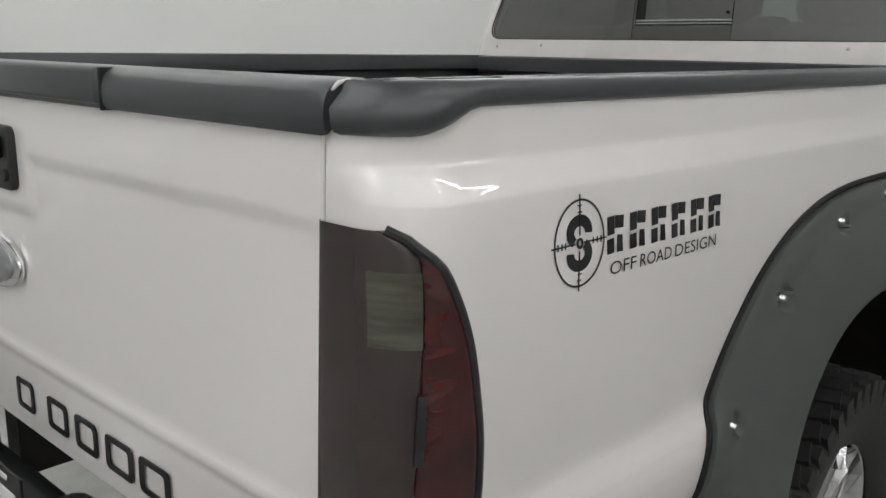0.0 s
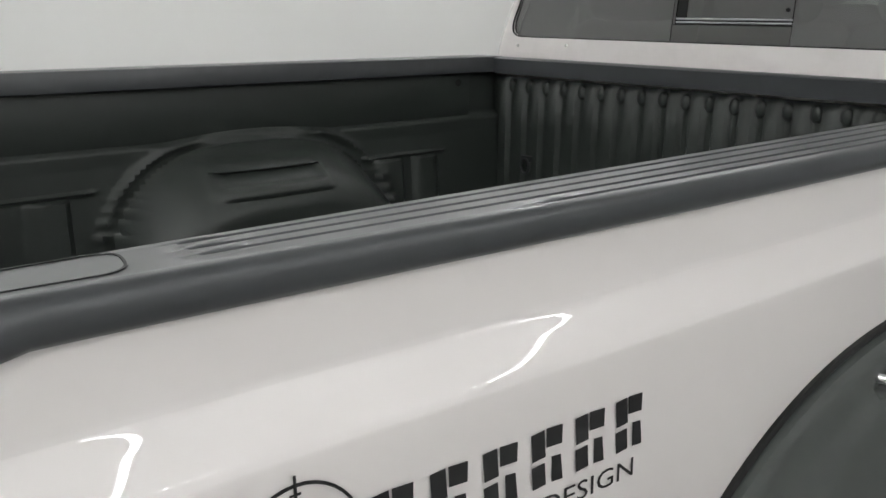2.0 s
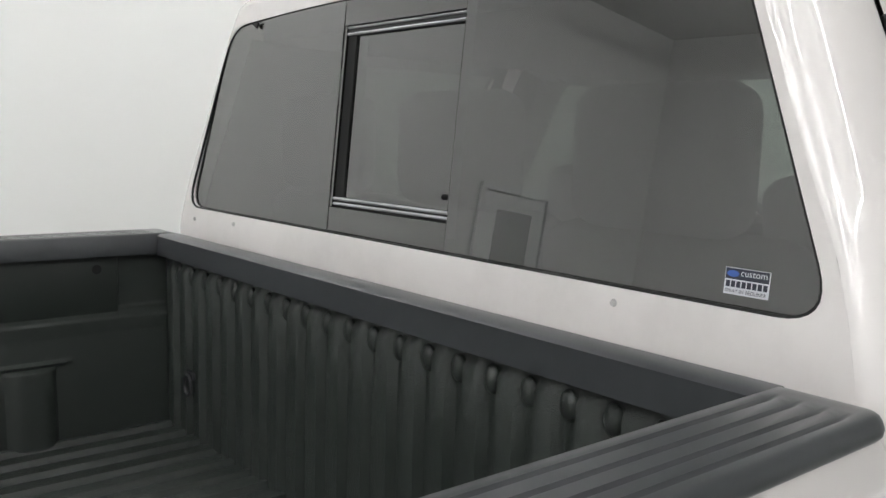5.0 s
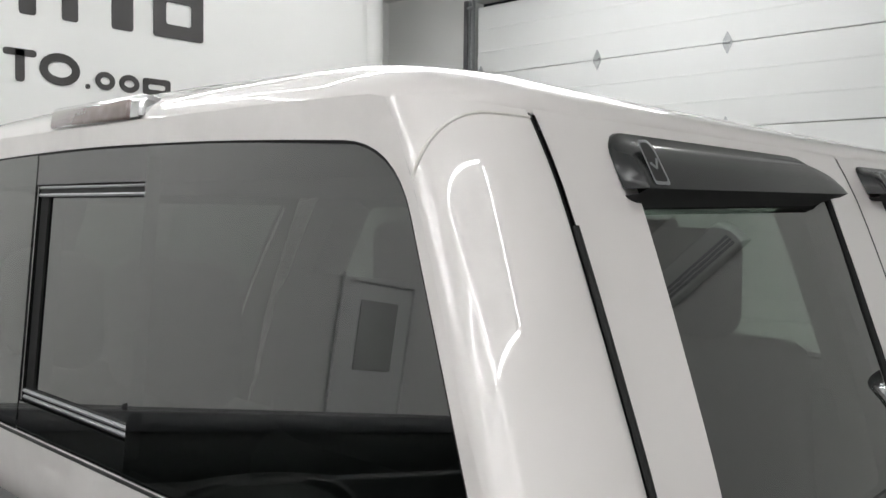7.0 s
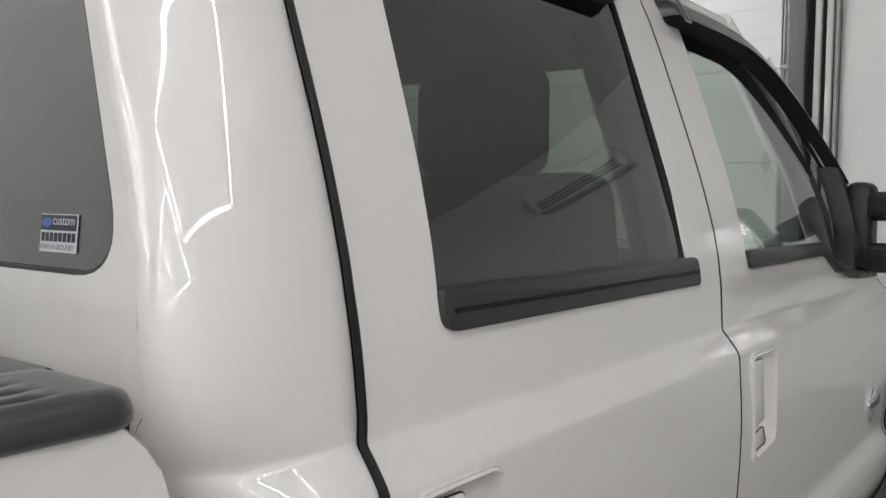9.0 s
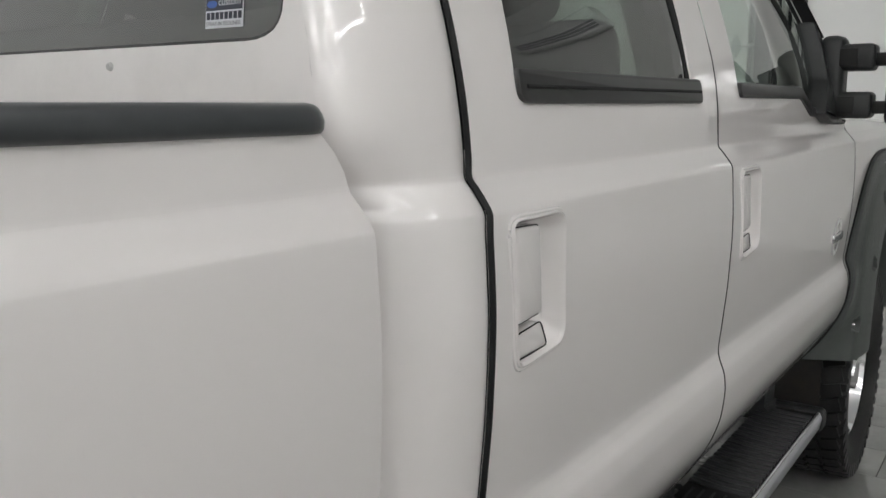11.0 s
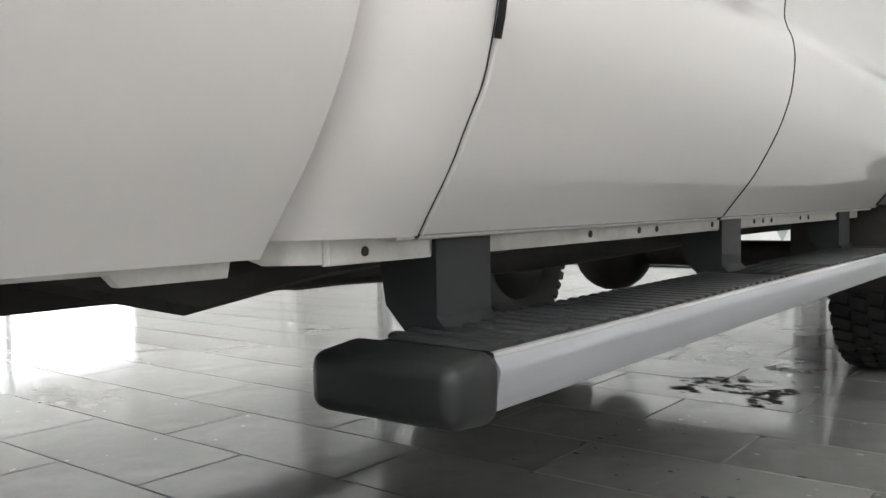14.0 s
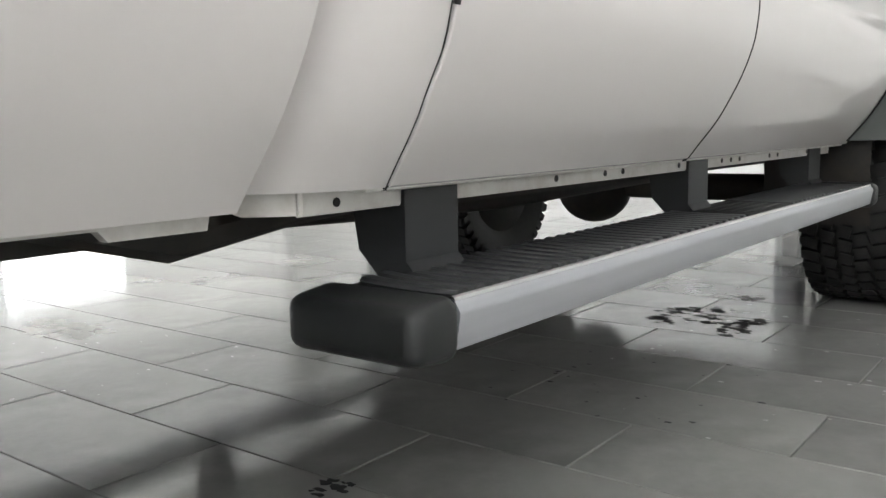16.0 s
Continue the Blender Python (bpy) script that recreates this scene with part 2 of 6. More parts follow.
def pane(bm, outline, to3, depth, n=14):
    """A glass pane cut to an outline: a fine outer sheet, an inner sheet and edges."""
    lo, hi = min(v for u, v in outline), max(v for u, v in outline)
    levels = [lo + (hi - lo) * (0.5 - 0.5 * math.cos(math.pi * k / n)) for k in range(n + 1)]
    levels[0], levels[-1] = lo + 1e-4, hi - 1e-4
    outer, inner = [], []
    for v in levels:
        us = [a + (c - a) * (v - b) / (d - b) for (a, b), (c, d) in zip(outline, outline[1:] + outline[:1]) if (b > v) != (d > v)]
        span = np.linspace(min(us), max(us), 13)
        outer.append([to3(u, v, 0) for u in span])
        inner.append([to3(u, v, depth) for u in span])
    grid(bm, outer, 0)
    grid(bm, inner, 1)
    for a, b in (([r[0] for r in outer], [r[0] for r in inner]), ([r[-1] for r in outer], [r[-1] for r in inner]), (outer[0], inner[0]), (outer[-1], inner[-1])):
        grid(bm, [a, b], 1)
    bmesh.ops.remove_doubles(bm, verts=bm.verts, dist=1e-6)


def lettered(bm, text, u0, v0, width, height, to3):
    """Flat letters in the built-in font, fitted to a width and a height at (u0, v0)."""
    cu = bpy.data.curves.new("letters", "FONT")
    cu.body = text
    cu.resolution_u = 3
    tmp = bpy.data.objects.new("letters", cu)
    me = bpy.data.meshes.new_from_object(tmp)
    co = [v.co.copy() for v in me.vertices]
    lo, hi = min(c.x for c in co), max(c.x for c in co)
    bo, to = min(c.y for c in co), max(c.y for c in co)
    vs = [bm.verts.new(to3(u0 + width * (c.x - lo) / (hi - lo), v0 + height * (c.y - bo) / (to - bo))) for c in co]
    for f in me.polygons:
        bm.faces.new([vs[i] for i in f.vertices])
    bpy.data.meshes.remove(me)
    bpy.data.objects.remove(tmp)
    bpy.data.curves.remove(cu)


def rounded(points, radii, seg=6):
    """A closed outline with rounded corners."""
    out = []
    n = len(points)
    for i in range(n):
        p, a, b = Vector(points[i]), Vector(points[i - 1]), Vector(points[(i + 1) % n])
        r = radii[i] if isinstance(radii, (list, tuple)) else radii
        da, db = (a - p), (b - p)
        la, lb = min(r, da.length * 0.49), min(r, db.length * 0.49)
        s, e = p + da.normalized() * la, p + db.normalized() * lb
        for k in range(seg + 1):
            t = k / seg
            out.append(tuple((1 - t) ** 2 * s + 2 * t * (1 - t) * p + t * t * e))
    return out


def cut(outline, centre, ang):
    """Where the ray from centre at ang leaves the outline."""
    cx, cy = centre
    dx, dy = math.cos(ang), math.sin(ang)
    best = 0
    for (x1, y1), (x2, y2) in zip(outline, outline[1:] + outline[:1]):
        ex, ey = x2 - x1, y2 - y1
        det = ex * dy - ey * dx
        if abs(det) < 1e-12:
            continue
        t = (ex * (y1 - cy) - ey * (x1 - cx)) / det
        s = (dx * (y1 - cy) - dy * (x1 - cx)) / det
        if -1e-9 <= s <= 1 + 1e-9 and t > best:
            best = t
    return cx + best * dx, cy + best * dy


def framed(bm, outer, inner, centre, to3, steps=4, lip=0.0, lip_to3=None):
    """A sheet between two outlines, with a lip folded in round the hole."""
    angs = sorted({round(math.atan2(v - centre[1], u - centre[0]), 5) for u, v in outer + inner})
    rows = []
    for k in range(steps + 1):
        t = k / steps
        rows.append([])
        for a in angs + angs[:1]:
            o, i = cut(outer, centre, a), cut(inner, centre, a)
            rows[-1].append(to3(o[0] + (i[0] - o[0]) * t, o[1] + (i[1] - o[1]) * t))
    if lip_to3:
        rows.append([lip_to3(*cut(inner, centre, a)) for a in angs + angs[:1]])
    grid(bm, rows)
    bmesh.ops.remove_doubles(bm, verts=bm.verts, dist=1e-5)


def curve_through(zs, xs):
    """A smooth function through the points (monotone cubic)."""
    zs, xs = np.array(zs, float), np.array(xs, float)
    h = np.diff(zs)
    d = np.diff(xs) / h
    m = np.zeros(len(zs))
    m[0], m[-1] = d[0], d[-1]
    for i in range(1, len(zs) - 1):
        m[i] = 0 if d[i - 1] * d[i] <= 0 else 2 * d[i - 1] * d[i] / (d[i - 1] + d[i])

    def f(z):
        z = min(max(z, zs[0]), zs[-1])
        i = min(int(np.searchsorted(zs, z, side="right")) - 1, len(zs) - 2)
        t = (z - zs[i]) / h[i]
        return float((2 * t**3 - 3 * t**2 + 1) * xs[i] + (t**3 - 2 * t**2 + t) * h[i] * m[i] + (-2 * t**3 + 3 * t**2) * xs[i + 1] + (t**3 - t**2) * h[i] * m[i + 1])
    return f


# ---- the truck's side: half width by height ----
side = curve_through(
    [0.555, 0.575, 0.60, 0.68, 0.77, 0.82, 0.87, 0.905, 0.93, 0.95, 1.00, 1.10, 1.20, 1.30, 1.326, 1.332, 1.338, 1.344, 1.350, 1.356, 1.362, 1.367, 1.373, 1.385, 1.44, 1.50, 1.60, 1.75, 1.894, 1.95, 1.99, 2.035, 2.07],
    [0.888, 0.903, 0.922, 0.983, 1.030, 1.044, 1.048, 1.043, 1.032, 1.027, 1.031, 1.039, 1.042, 1.0372, 1.0350, 1.0325, 1.0282, 1.0233, 1.0182, 1.0129, 1.0069, 1.0030, 1.0012, 1.000, 0.994, 0.983, 0.952, 0.893, 0.832, 0.806, 0.784, 0.757, 0.733])


bed_taper = curve_through([0, 0.27, 0.62, 1.2, 2.3], [-0.072, -0.062, -0.045, -0.030, -0.018])


def bed_dx(y):
    return bed_taper(y)


def arch(y, cy, cz, ry, rz, n):
    u = abs(y - cy) / ry
    return cz + rz * (1 - u**n) ** (1 / n) if u < 1 else None


def spread(a, b, n, extra=()):
    return sorted(set([round(a + (b - a) * i / n, 5) for i in range(n + 1)] + [e for e in extra if a < e < b]))


KINKS = (0.87, 0.89, 0.905, 0.917, 0.93, 0.94, 0.95, 0.965, 1.30, 1.318, 1.326, 1.329, 1.332, 1.335, 1.338, 1.341, 1.344, 1.347, 1.35, 1.353, 1.356, 1.359, 1.362, 1.3645, 1.367, 1.37, 1.373, 1.385)
REAR_AXLE, FRONT_AXLE, AXLE_Z, TYRE_R = 1.28, 5.25, 0.405, 0.405
BED_FRONT = 2.294


def door_gap(z):
    return 3.386 - 0.011 * max(0.0, 1 - ((z - 0.80) / 0.14) ** 2) + 0.011 * min(1.0, max(0.0, (z - 1.33) / 0.06)) + max(0.0, z - 1.40) * 0.15


def rear_gap(z):
    return 2.473 - 0.011 * max(0.0, 1 - ((z - 0.84) / 0.10) ** 2) + 0.011 * min(1.0, max(0.0, (z - 1.31) / 0.08)) + max(0.0, z - 1.50) * 0.070 + 0.022 * max(0.0, (0.70 - z) / 0.12)


truck = tagged(anchor("pickup_truck", (0, 2.8, 0)), "white crew-cab pickup truck with grey fender flares, parked on tiles", "pickup truck")


# ---- the room ----
def slab(name, c, s, mat, label, cat, bevel=0.0):
    return tagged(part(name, boxed(c, s, bevel), mat), label, cat, kind="structure")


CEIL = 4.6
slab("wall_sign", (-5.7, 1.0, CEIL / 2), (0.2, 13.8, CEIL), WALL, "white painted wall with large dark lettering", "wall")
slab("wall_left_end", (-7.0, 8.8, CEIL / 2), (0.2, 1.8, CEIL), WALL, "white painted side wall by the overhead door", "wall")
slab("wall_rear", (0.4, -6.0, CEIL / 2), (12.0, 0.2, CEIL), WALL, "white painted wall behind the truck", "wall")
slab("wall_right", (6.5, 1.8, CEIL / 2), (0.2, 15.8, CEIL), WALL, "white painted wall beside the truck", "wall")
slab("wall_front_right", (3.07, 9.6, CEIL / 2), (6.7, 0.2, CEIL), WALL, "white wall beside the overhead door", "wall")
slab("wall_front_left", (-6.2, 9.6, CEIL / 2), (1.5, 0.2, CEIL), WALL, "white wall left of the overhead door", "wall")
slab("wall_over_door", (-2.95, 9.6, 4.5), (5.0, 0.2, 0.2), WALL, "white strip of wall over the door", "wall")
slab("wall_step", (-6.35, 7.99, CEIL / 2), (1.3, 0.18, CEIL), WALL, "white wall end that steps back", "wall")
slab("ceiling", (0, 1.8, CEIL + 0.1), (14.4, 16.2, 0.2), WALL, "white flat ceiling", "ceiling")
slab("floor", (0, 1.8, -0.06), (14.4, 16.2, 0.1), GROUT, "dark grout bed under the floor tiles", "floor")

# column in the corner
bm = bmesh.new()
tube(bm, [(-5.95, 8.15, 0), (-5.95, 8.15, CEIL)], 0.27, 24)
tagged(part("column", bm, WALL), "round white painted column in the corner", "column", kind="structure")

# overhead door
door = tagged(anchor("door_overhead", (-2.95, 9.55, 0)), "white sectional steel overhead door, closed", "overhead door", kind="structure")
DOOR_L, DOOR_R, SEC = -5.36, -0.70, 0.79
for i in range(6):
    z = -0.43 + i * SEC
    z0, z1 = max(z, 0.01), min(z + SEC, 4.4)
    bm = boxed(((DOOR_L + DOOR_R) / 2, 9.52, (z0 + z1) / 2), (DOOR_R - DOOR_L, 0.05, z1 - z0 - 0.006), 0.006, 1)
    for k in range(1, 3):
        zz = z0 + (z1 - z0) * k / 3
        part("panel_rib", boxed(((DOOR_L + DOOR_R) / 2, 9.493, zz), (DOOR_R - DOOR_L - 0.02, 0.006, 0.018), 0.002, 1), DOOR_PANEL, door)
    part("door_section", bm, DOOR_PANEL, door)
    for hx in (-5.30, -3.70, -2.27, -0.80):
        if 0 < z < 4.3:
            bm = bmesh.new()
            prism(bm, rounded([(-0.045, -0.02), (0, -0.11), (0.045, -0.02), (0.045, 0.02), (0, 0.11), (-0.045, 0.02)], 0.012, 2),
                  lambda u, v, w, hx=hx, z=z: (hx + u, 9.493 - w, z + v), 0.006)
            tube(bm, [(hx - 0.035, 9.478, z), (hx + 0.035, 9.478, z)], 0.014, 8)
            for dz in (-0.06, 0.06):
                box(bm, (hx, 9.484, z + dz), (0.016, 0.008, 0.016), 0.003, 1)
            part("hinge", bm, TRACK, door, "galvanised steel hinge")
for tx in (DOOR_L - 0.07, DOOR_R + 0.06):
    bm = bmesh.new()
    prism(bm, [(-0.03, 0), (0.03, 0), (0.03, 0.05), (0.022, 0.05), (0.022, 0.008), (-0.022, 0.008), (-0.022, 0.05), (-0.03, 0.05)],
          lambda u, v, w, tx=tx: (tx + u, 9.49 - v, w), 4.4)
    for k in range(6):
        tube(bm, [(tx - 0.05, 9.45, 0.36 + k * SEC), (tx + 0.05, 9.45, 0.36 + k * SEC)], 0.022, 10)
    part("track", bm, TRACK, door, "galvanised roller track")
part("jamb", boxed((-0.55, 9.44, 2.2), (0.13, 0.1, 4.4), 0.008), POST, door, "dark grey steel jamb")
part("jamb", boxed((DOOR_L - 0.14, 9.46, 2.2), (0.06, 0.06, 4.4), 0.006), POST, door, "dark grey steel jamb")
for k, x in enumerate((-0.40, -0.31, -0.235)):
    slab("trim_conduit", (x, 9.47, 2.3), (0.05 if k < 2 else 0.018, 0.05, 4.6), WALL_GREY if k < 2 else POST,
         "pale conduit running up the wall" if k < 2 else "thin dark cable running up the wall", "conduit", 0.008)

# lettering on the sign wall: each letter a plain bar of its size
sign = tagged(anchor("wall_lettering", (-5.59, 4.5, 3.0)), "dark grey lettering painted on the white wall", "lettering")


def sign_bar(y0, y1, z0, z1, cut_in=0.0):
    bm = bmesh.new()
    out = rounded([(y0, z0), (y1, z0), (y1, z1), (y0, z1)], 0.03, 4)
    if cut_in:
        inn = rounded([(y0 + cut_in, z0 + cut_in), (y1 - cut_in, z0 + cut_in), (y1 - cut_in, z1 - cut_in), (y0 + cut_in, z1 - cut_in)], 0.03, 4)
        framed(bm, out, inn, ((y0 + y1) / 2, (z0 + z1) / 2), lambda u, v: (-5.592, u, v), 1)
        thick(bm, 0.004)
    else:
        prism(bm, out, lambda u, v, w: (-5.598 + w, u, v), 0.006)
    part("letter_bar", bm, SIGN, sign)


def sign_oval(y0, y1, z0, z1, w):
    bm = bmesh.new()
    cy, cz, ry, rz = (y0 + y1) / 2, (z0 + z1) / 2, (y1 - y0) / 2, (z1 - z0) / 2
    o = [(cy + ry * math.cos(a), cz + rz * math.sin(a)) for a in np.linspace(0, 2 * math.pi, 49)[:-1]]
    framed(bm, o, [(cy + (u - cy) * (1 - w / ry), cz + (v - cz) * (1 - w / rz)) for u, v in o], (cy, cz), lambda u, v: (-5.592, u, v), 1)
    thick(bm, 0.004)
    part("letter_bar", bm, SIGN, sign)


for y0, y1, c in ((3.69, 3.93, 0.06), (3.965, 4.23, 0.06), (4.36, 4.43, 0)):
    sign_bar(y0, y1, 2.88, 3.13, c)
sign_bar(4.27, 4.52, 3.075, 3.13)
sign_oval(4.54, 4.86, 2.88, 3.135, 0.065)
sign_bar(4.905, 4.945, 2.88, 2.92)
for y0, y1 in ((4.985, 5.155), (5.19, 5.37)):
    sign_oval(y0, y1, 2.885, 3.035, 0.045)
sign_bar(5.40, 5.66, 2.885, 3.03, 0.05)
for y0, y1, c in ((3.7, 4.1, 0.1), (4.39, 4.52, 0.0), (4.72, 4.85, 0.0), (5.13, 5.32, 0.0), (5.50, 5.985, 0.12)):
    sign_bar(y0, y1, 3.40, 3.83, c)

# plain door with a window in the sign wall, behind the truck
rear_door = tagged(anchor("door_side", (-5.58, -3.5, 0)), "white steel door with a glazed upper half, closed", "door", kind="structure")
part("door_leaf", boxed((-5.575, -3.5, 1.08), (0.05, 0.95, 2.14), 0.006), DOOR_PANEL, rear_door)
part("door_window", boxed((-5.544, -3.5, 1.60), (0.012, 0.55, 0.75), 0.004), WINDOW_GREY, rear_door, "grey wired pane")
bm = bmesh.new()
framed(bm, [(-4.06, 0.0), (-2.94, 0.0), (-2.94, 2.24), (-4.06, 2.24)], [(-3.99, 0.001), (-3.01, 0.001), (-3.01, 2.17), (-3.99, 2.17)], (-3.5, 1.0), lambda u, v: (-5.562, u, v), 1)
thick(bm, 0.04)
part("door_frame", bm, DOOR_PANEL, rear_door)
for z in (0.4, 1.15, 1.9):
    part("hinge", boxed((-5.535, -2.985, z), (0.02, 0.035, 0.12), 0.004), STEEL, rear_door)

# unseen glowing panels added low in the sign wall, for the bright floor reflection
glow_panel = tagged(anchor("glow_panel_low", (-5.58, 3.6, 0.62)), "low glowing panels added for the bright reflection in the floor", "window", kind="structure")
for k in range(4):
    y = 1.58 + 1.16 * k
    part("pane", boxed((-5.592, y + 0.58, 0.42), (0.012, 1.10, 0.60), 0.003), PANEL_GLOW, glow_panel)
    part("window_frame", boxed((-5.585, y, 0.42), (0.03, 0.05, 0.70), 0.006), DOOR_PANEL, glow_panel)
part("window_frame", boxed((-5.585, 6.22, 0.42), (0.03, 0.05, 0.70), 0.006), DOOR_PANEL, glow_panel)
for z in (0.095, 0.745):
    part("window_frame", boxed((-5.583, 3.9, z), (0.034, 4.69, 0.05), 0.006), DOOR_PANEL, glow_panel)

# LED frames under the ceiling
def led_frame(x0, x1, y0, y1, z, cross=()):
    fx = tagged(anchor("ceiling_light", ((x0 + x1) / 2, (y0 + y1) / 2, z)), "rectangular frame of white LED tubes under the ceiling", "ceiling light", "ceiling lights")
    runs = [((x0, y0), (x1, y0)), ((x0, y1), (x1, y1)), ((x0, y0), (x0, y1)), ((x1, y0), (x1, y1))] + [((x0, c), (x1, c)) for c in cross]
    for (a, b), (c, d) in runs:
        v = Vector((c - a, d - b, 0)).normalized() * 0.06
        bm = bmesh.new()
        tube(bm, [(a + v.x, b + v.y, z), (c - v.x, d - v.y, z)], 0.02, 8)
        part("led_tube", bm, LED, fx)
        part("rail", boxed(((a + c) / 2, (b + d) / 2, z + 0.05), (abs(c - a) + 0.02, abs(d - b) + 0.02, 0.02), 0.003), TRACK, fx)
    for px, py in ((x0, y0), (x1, y0), (x0, y1), (x1, y1)):
        bm = bmesh.new()
        tube(bm, [(px, py, z + 0.05), (px, py, CEIL)], 0.006, 6)
        part("hanger", bm, TRACK, fx)


led_frame(2.2, 4.0, 0.9, 3.1, 3.8)
# Frames from here on are added unseen, to brighten the rear, walls and corner.
led_frame(3.4, 6.0, -5.0, 0.2, 4.3, (-3.3, -1.6))
led_frame(-1.2, 1.4, -4.8, -1.2, 4.3, (-3.9, -3.0, -2.1))
led_frame(-4.4, -1.2, 5.9, 8.2, 4.3, (7.05,))
led_frame(-3.7, -2.0, 2.8, 5.2, 4.2)
led_frame(-4.3, -2.6, -1.4, 2.4, 4.3)

# wall-hung air conditioner high on the front wall
ac = tagged(anchor("air_conditioner", (3.5, 9.38, 3.95)), "white wall-hung air conditioner with dark louvres near the ceiling", "air conditioner")
part("body", boxed((3.5, 9.385, 3.97), (1.25, 0.22, 0.34), 0.03, 3), DOOR_PANEL, ac)
for k in range(3):
    part("louvre", boxed((3.5, 9.268, 3.85 + 0.045 * k), (1.10, 0.02, 0.028), 0.004), TRACK, ac)


# ---- truck: bed ----
def bed_arch(y):
    a = arch(y, REAR_AXLE, 0.64, 0.60, 0.56, 3.0)
    return max(0.575, a) if a else 0.575


CORNER = 0.085


def bed_side(s):
    bm = bmesh.new()
    zs = spread(0.575, 1.425, 44, KINKS)
    cols = [("face", 0.841)] + [("arc", a) for a in np.linspace(0, 90, 12)] + [("y", y) for y in spread(CORNER, BED_FRONT, 70, (BED_FRONT - 0.004,)) if y > CORNER + 0.005]
    rows = []
    for kind, v in cols:
        y = 0.0 if kind == "face" else CORNER - CORNER * math.cos(radians(v)) if kind == "arc" else v
        zlow = bed_arch(y)
        r = []
        for z in zs:
            zz = max(z, zlow)
            x = side(zz) + bed_dx(y)
            if kind == "arc":
                x -= CORNER * (1 - math.sin(radians(v)))
            if kind == "face":
                x = min(v, side(zz) + bed_dx(0) - CORNER) - 0.022 * (1.40 - zz) / 0.6
            yy = y - 0.034 * max(0.0, (zz - 1.365) / 0.06) ** 2 * max(0.0, (y - 2.0) / 0.297)
            r.append((s * x, yy, zz))
        r.append((s * (abs(r[-1][0]) - (0.05 if kind == "y" else 0.01)), r[-1][1] + (0.012 if kind != "y" else 0), 1.427))
        rows.append(r)
    rows.insert(0, [(p[0], 0.03, p[2]) for p in rows[0]])
    # front edge folds inwards
    rows.append([(p[0] - s * 0.006, p[1] + 0.004, p[2]) for p in rows[-1]])
    rows.append([(p[0] - s * 0.10, p[1], p[2]) for p in rows[-1]])
    grid(bm, rows)
    bmesh.ops.remove_doubles(bm, verts=bm.verts, dist=1e-5)
    return part("bed_side", bm, PAINT, truck, sharp=32)


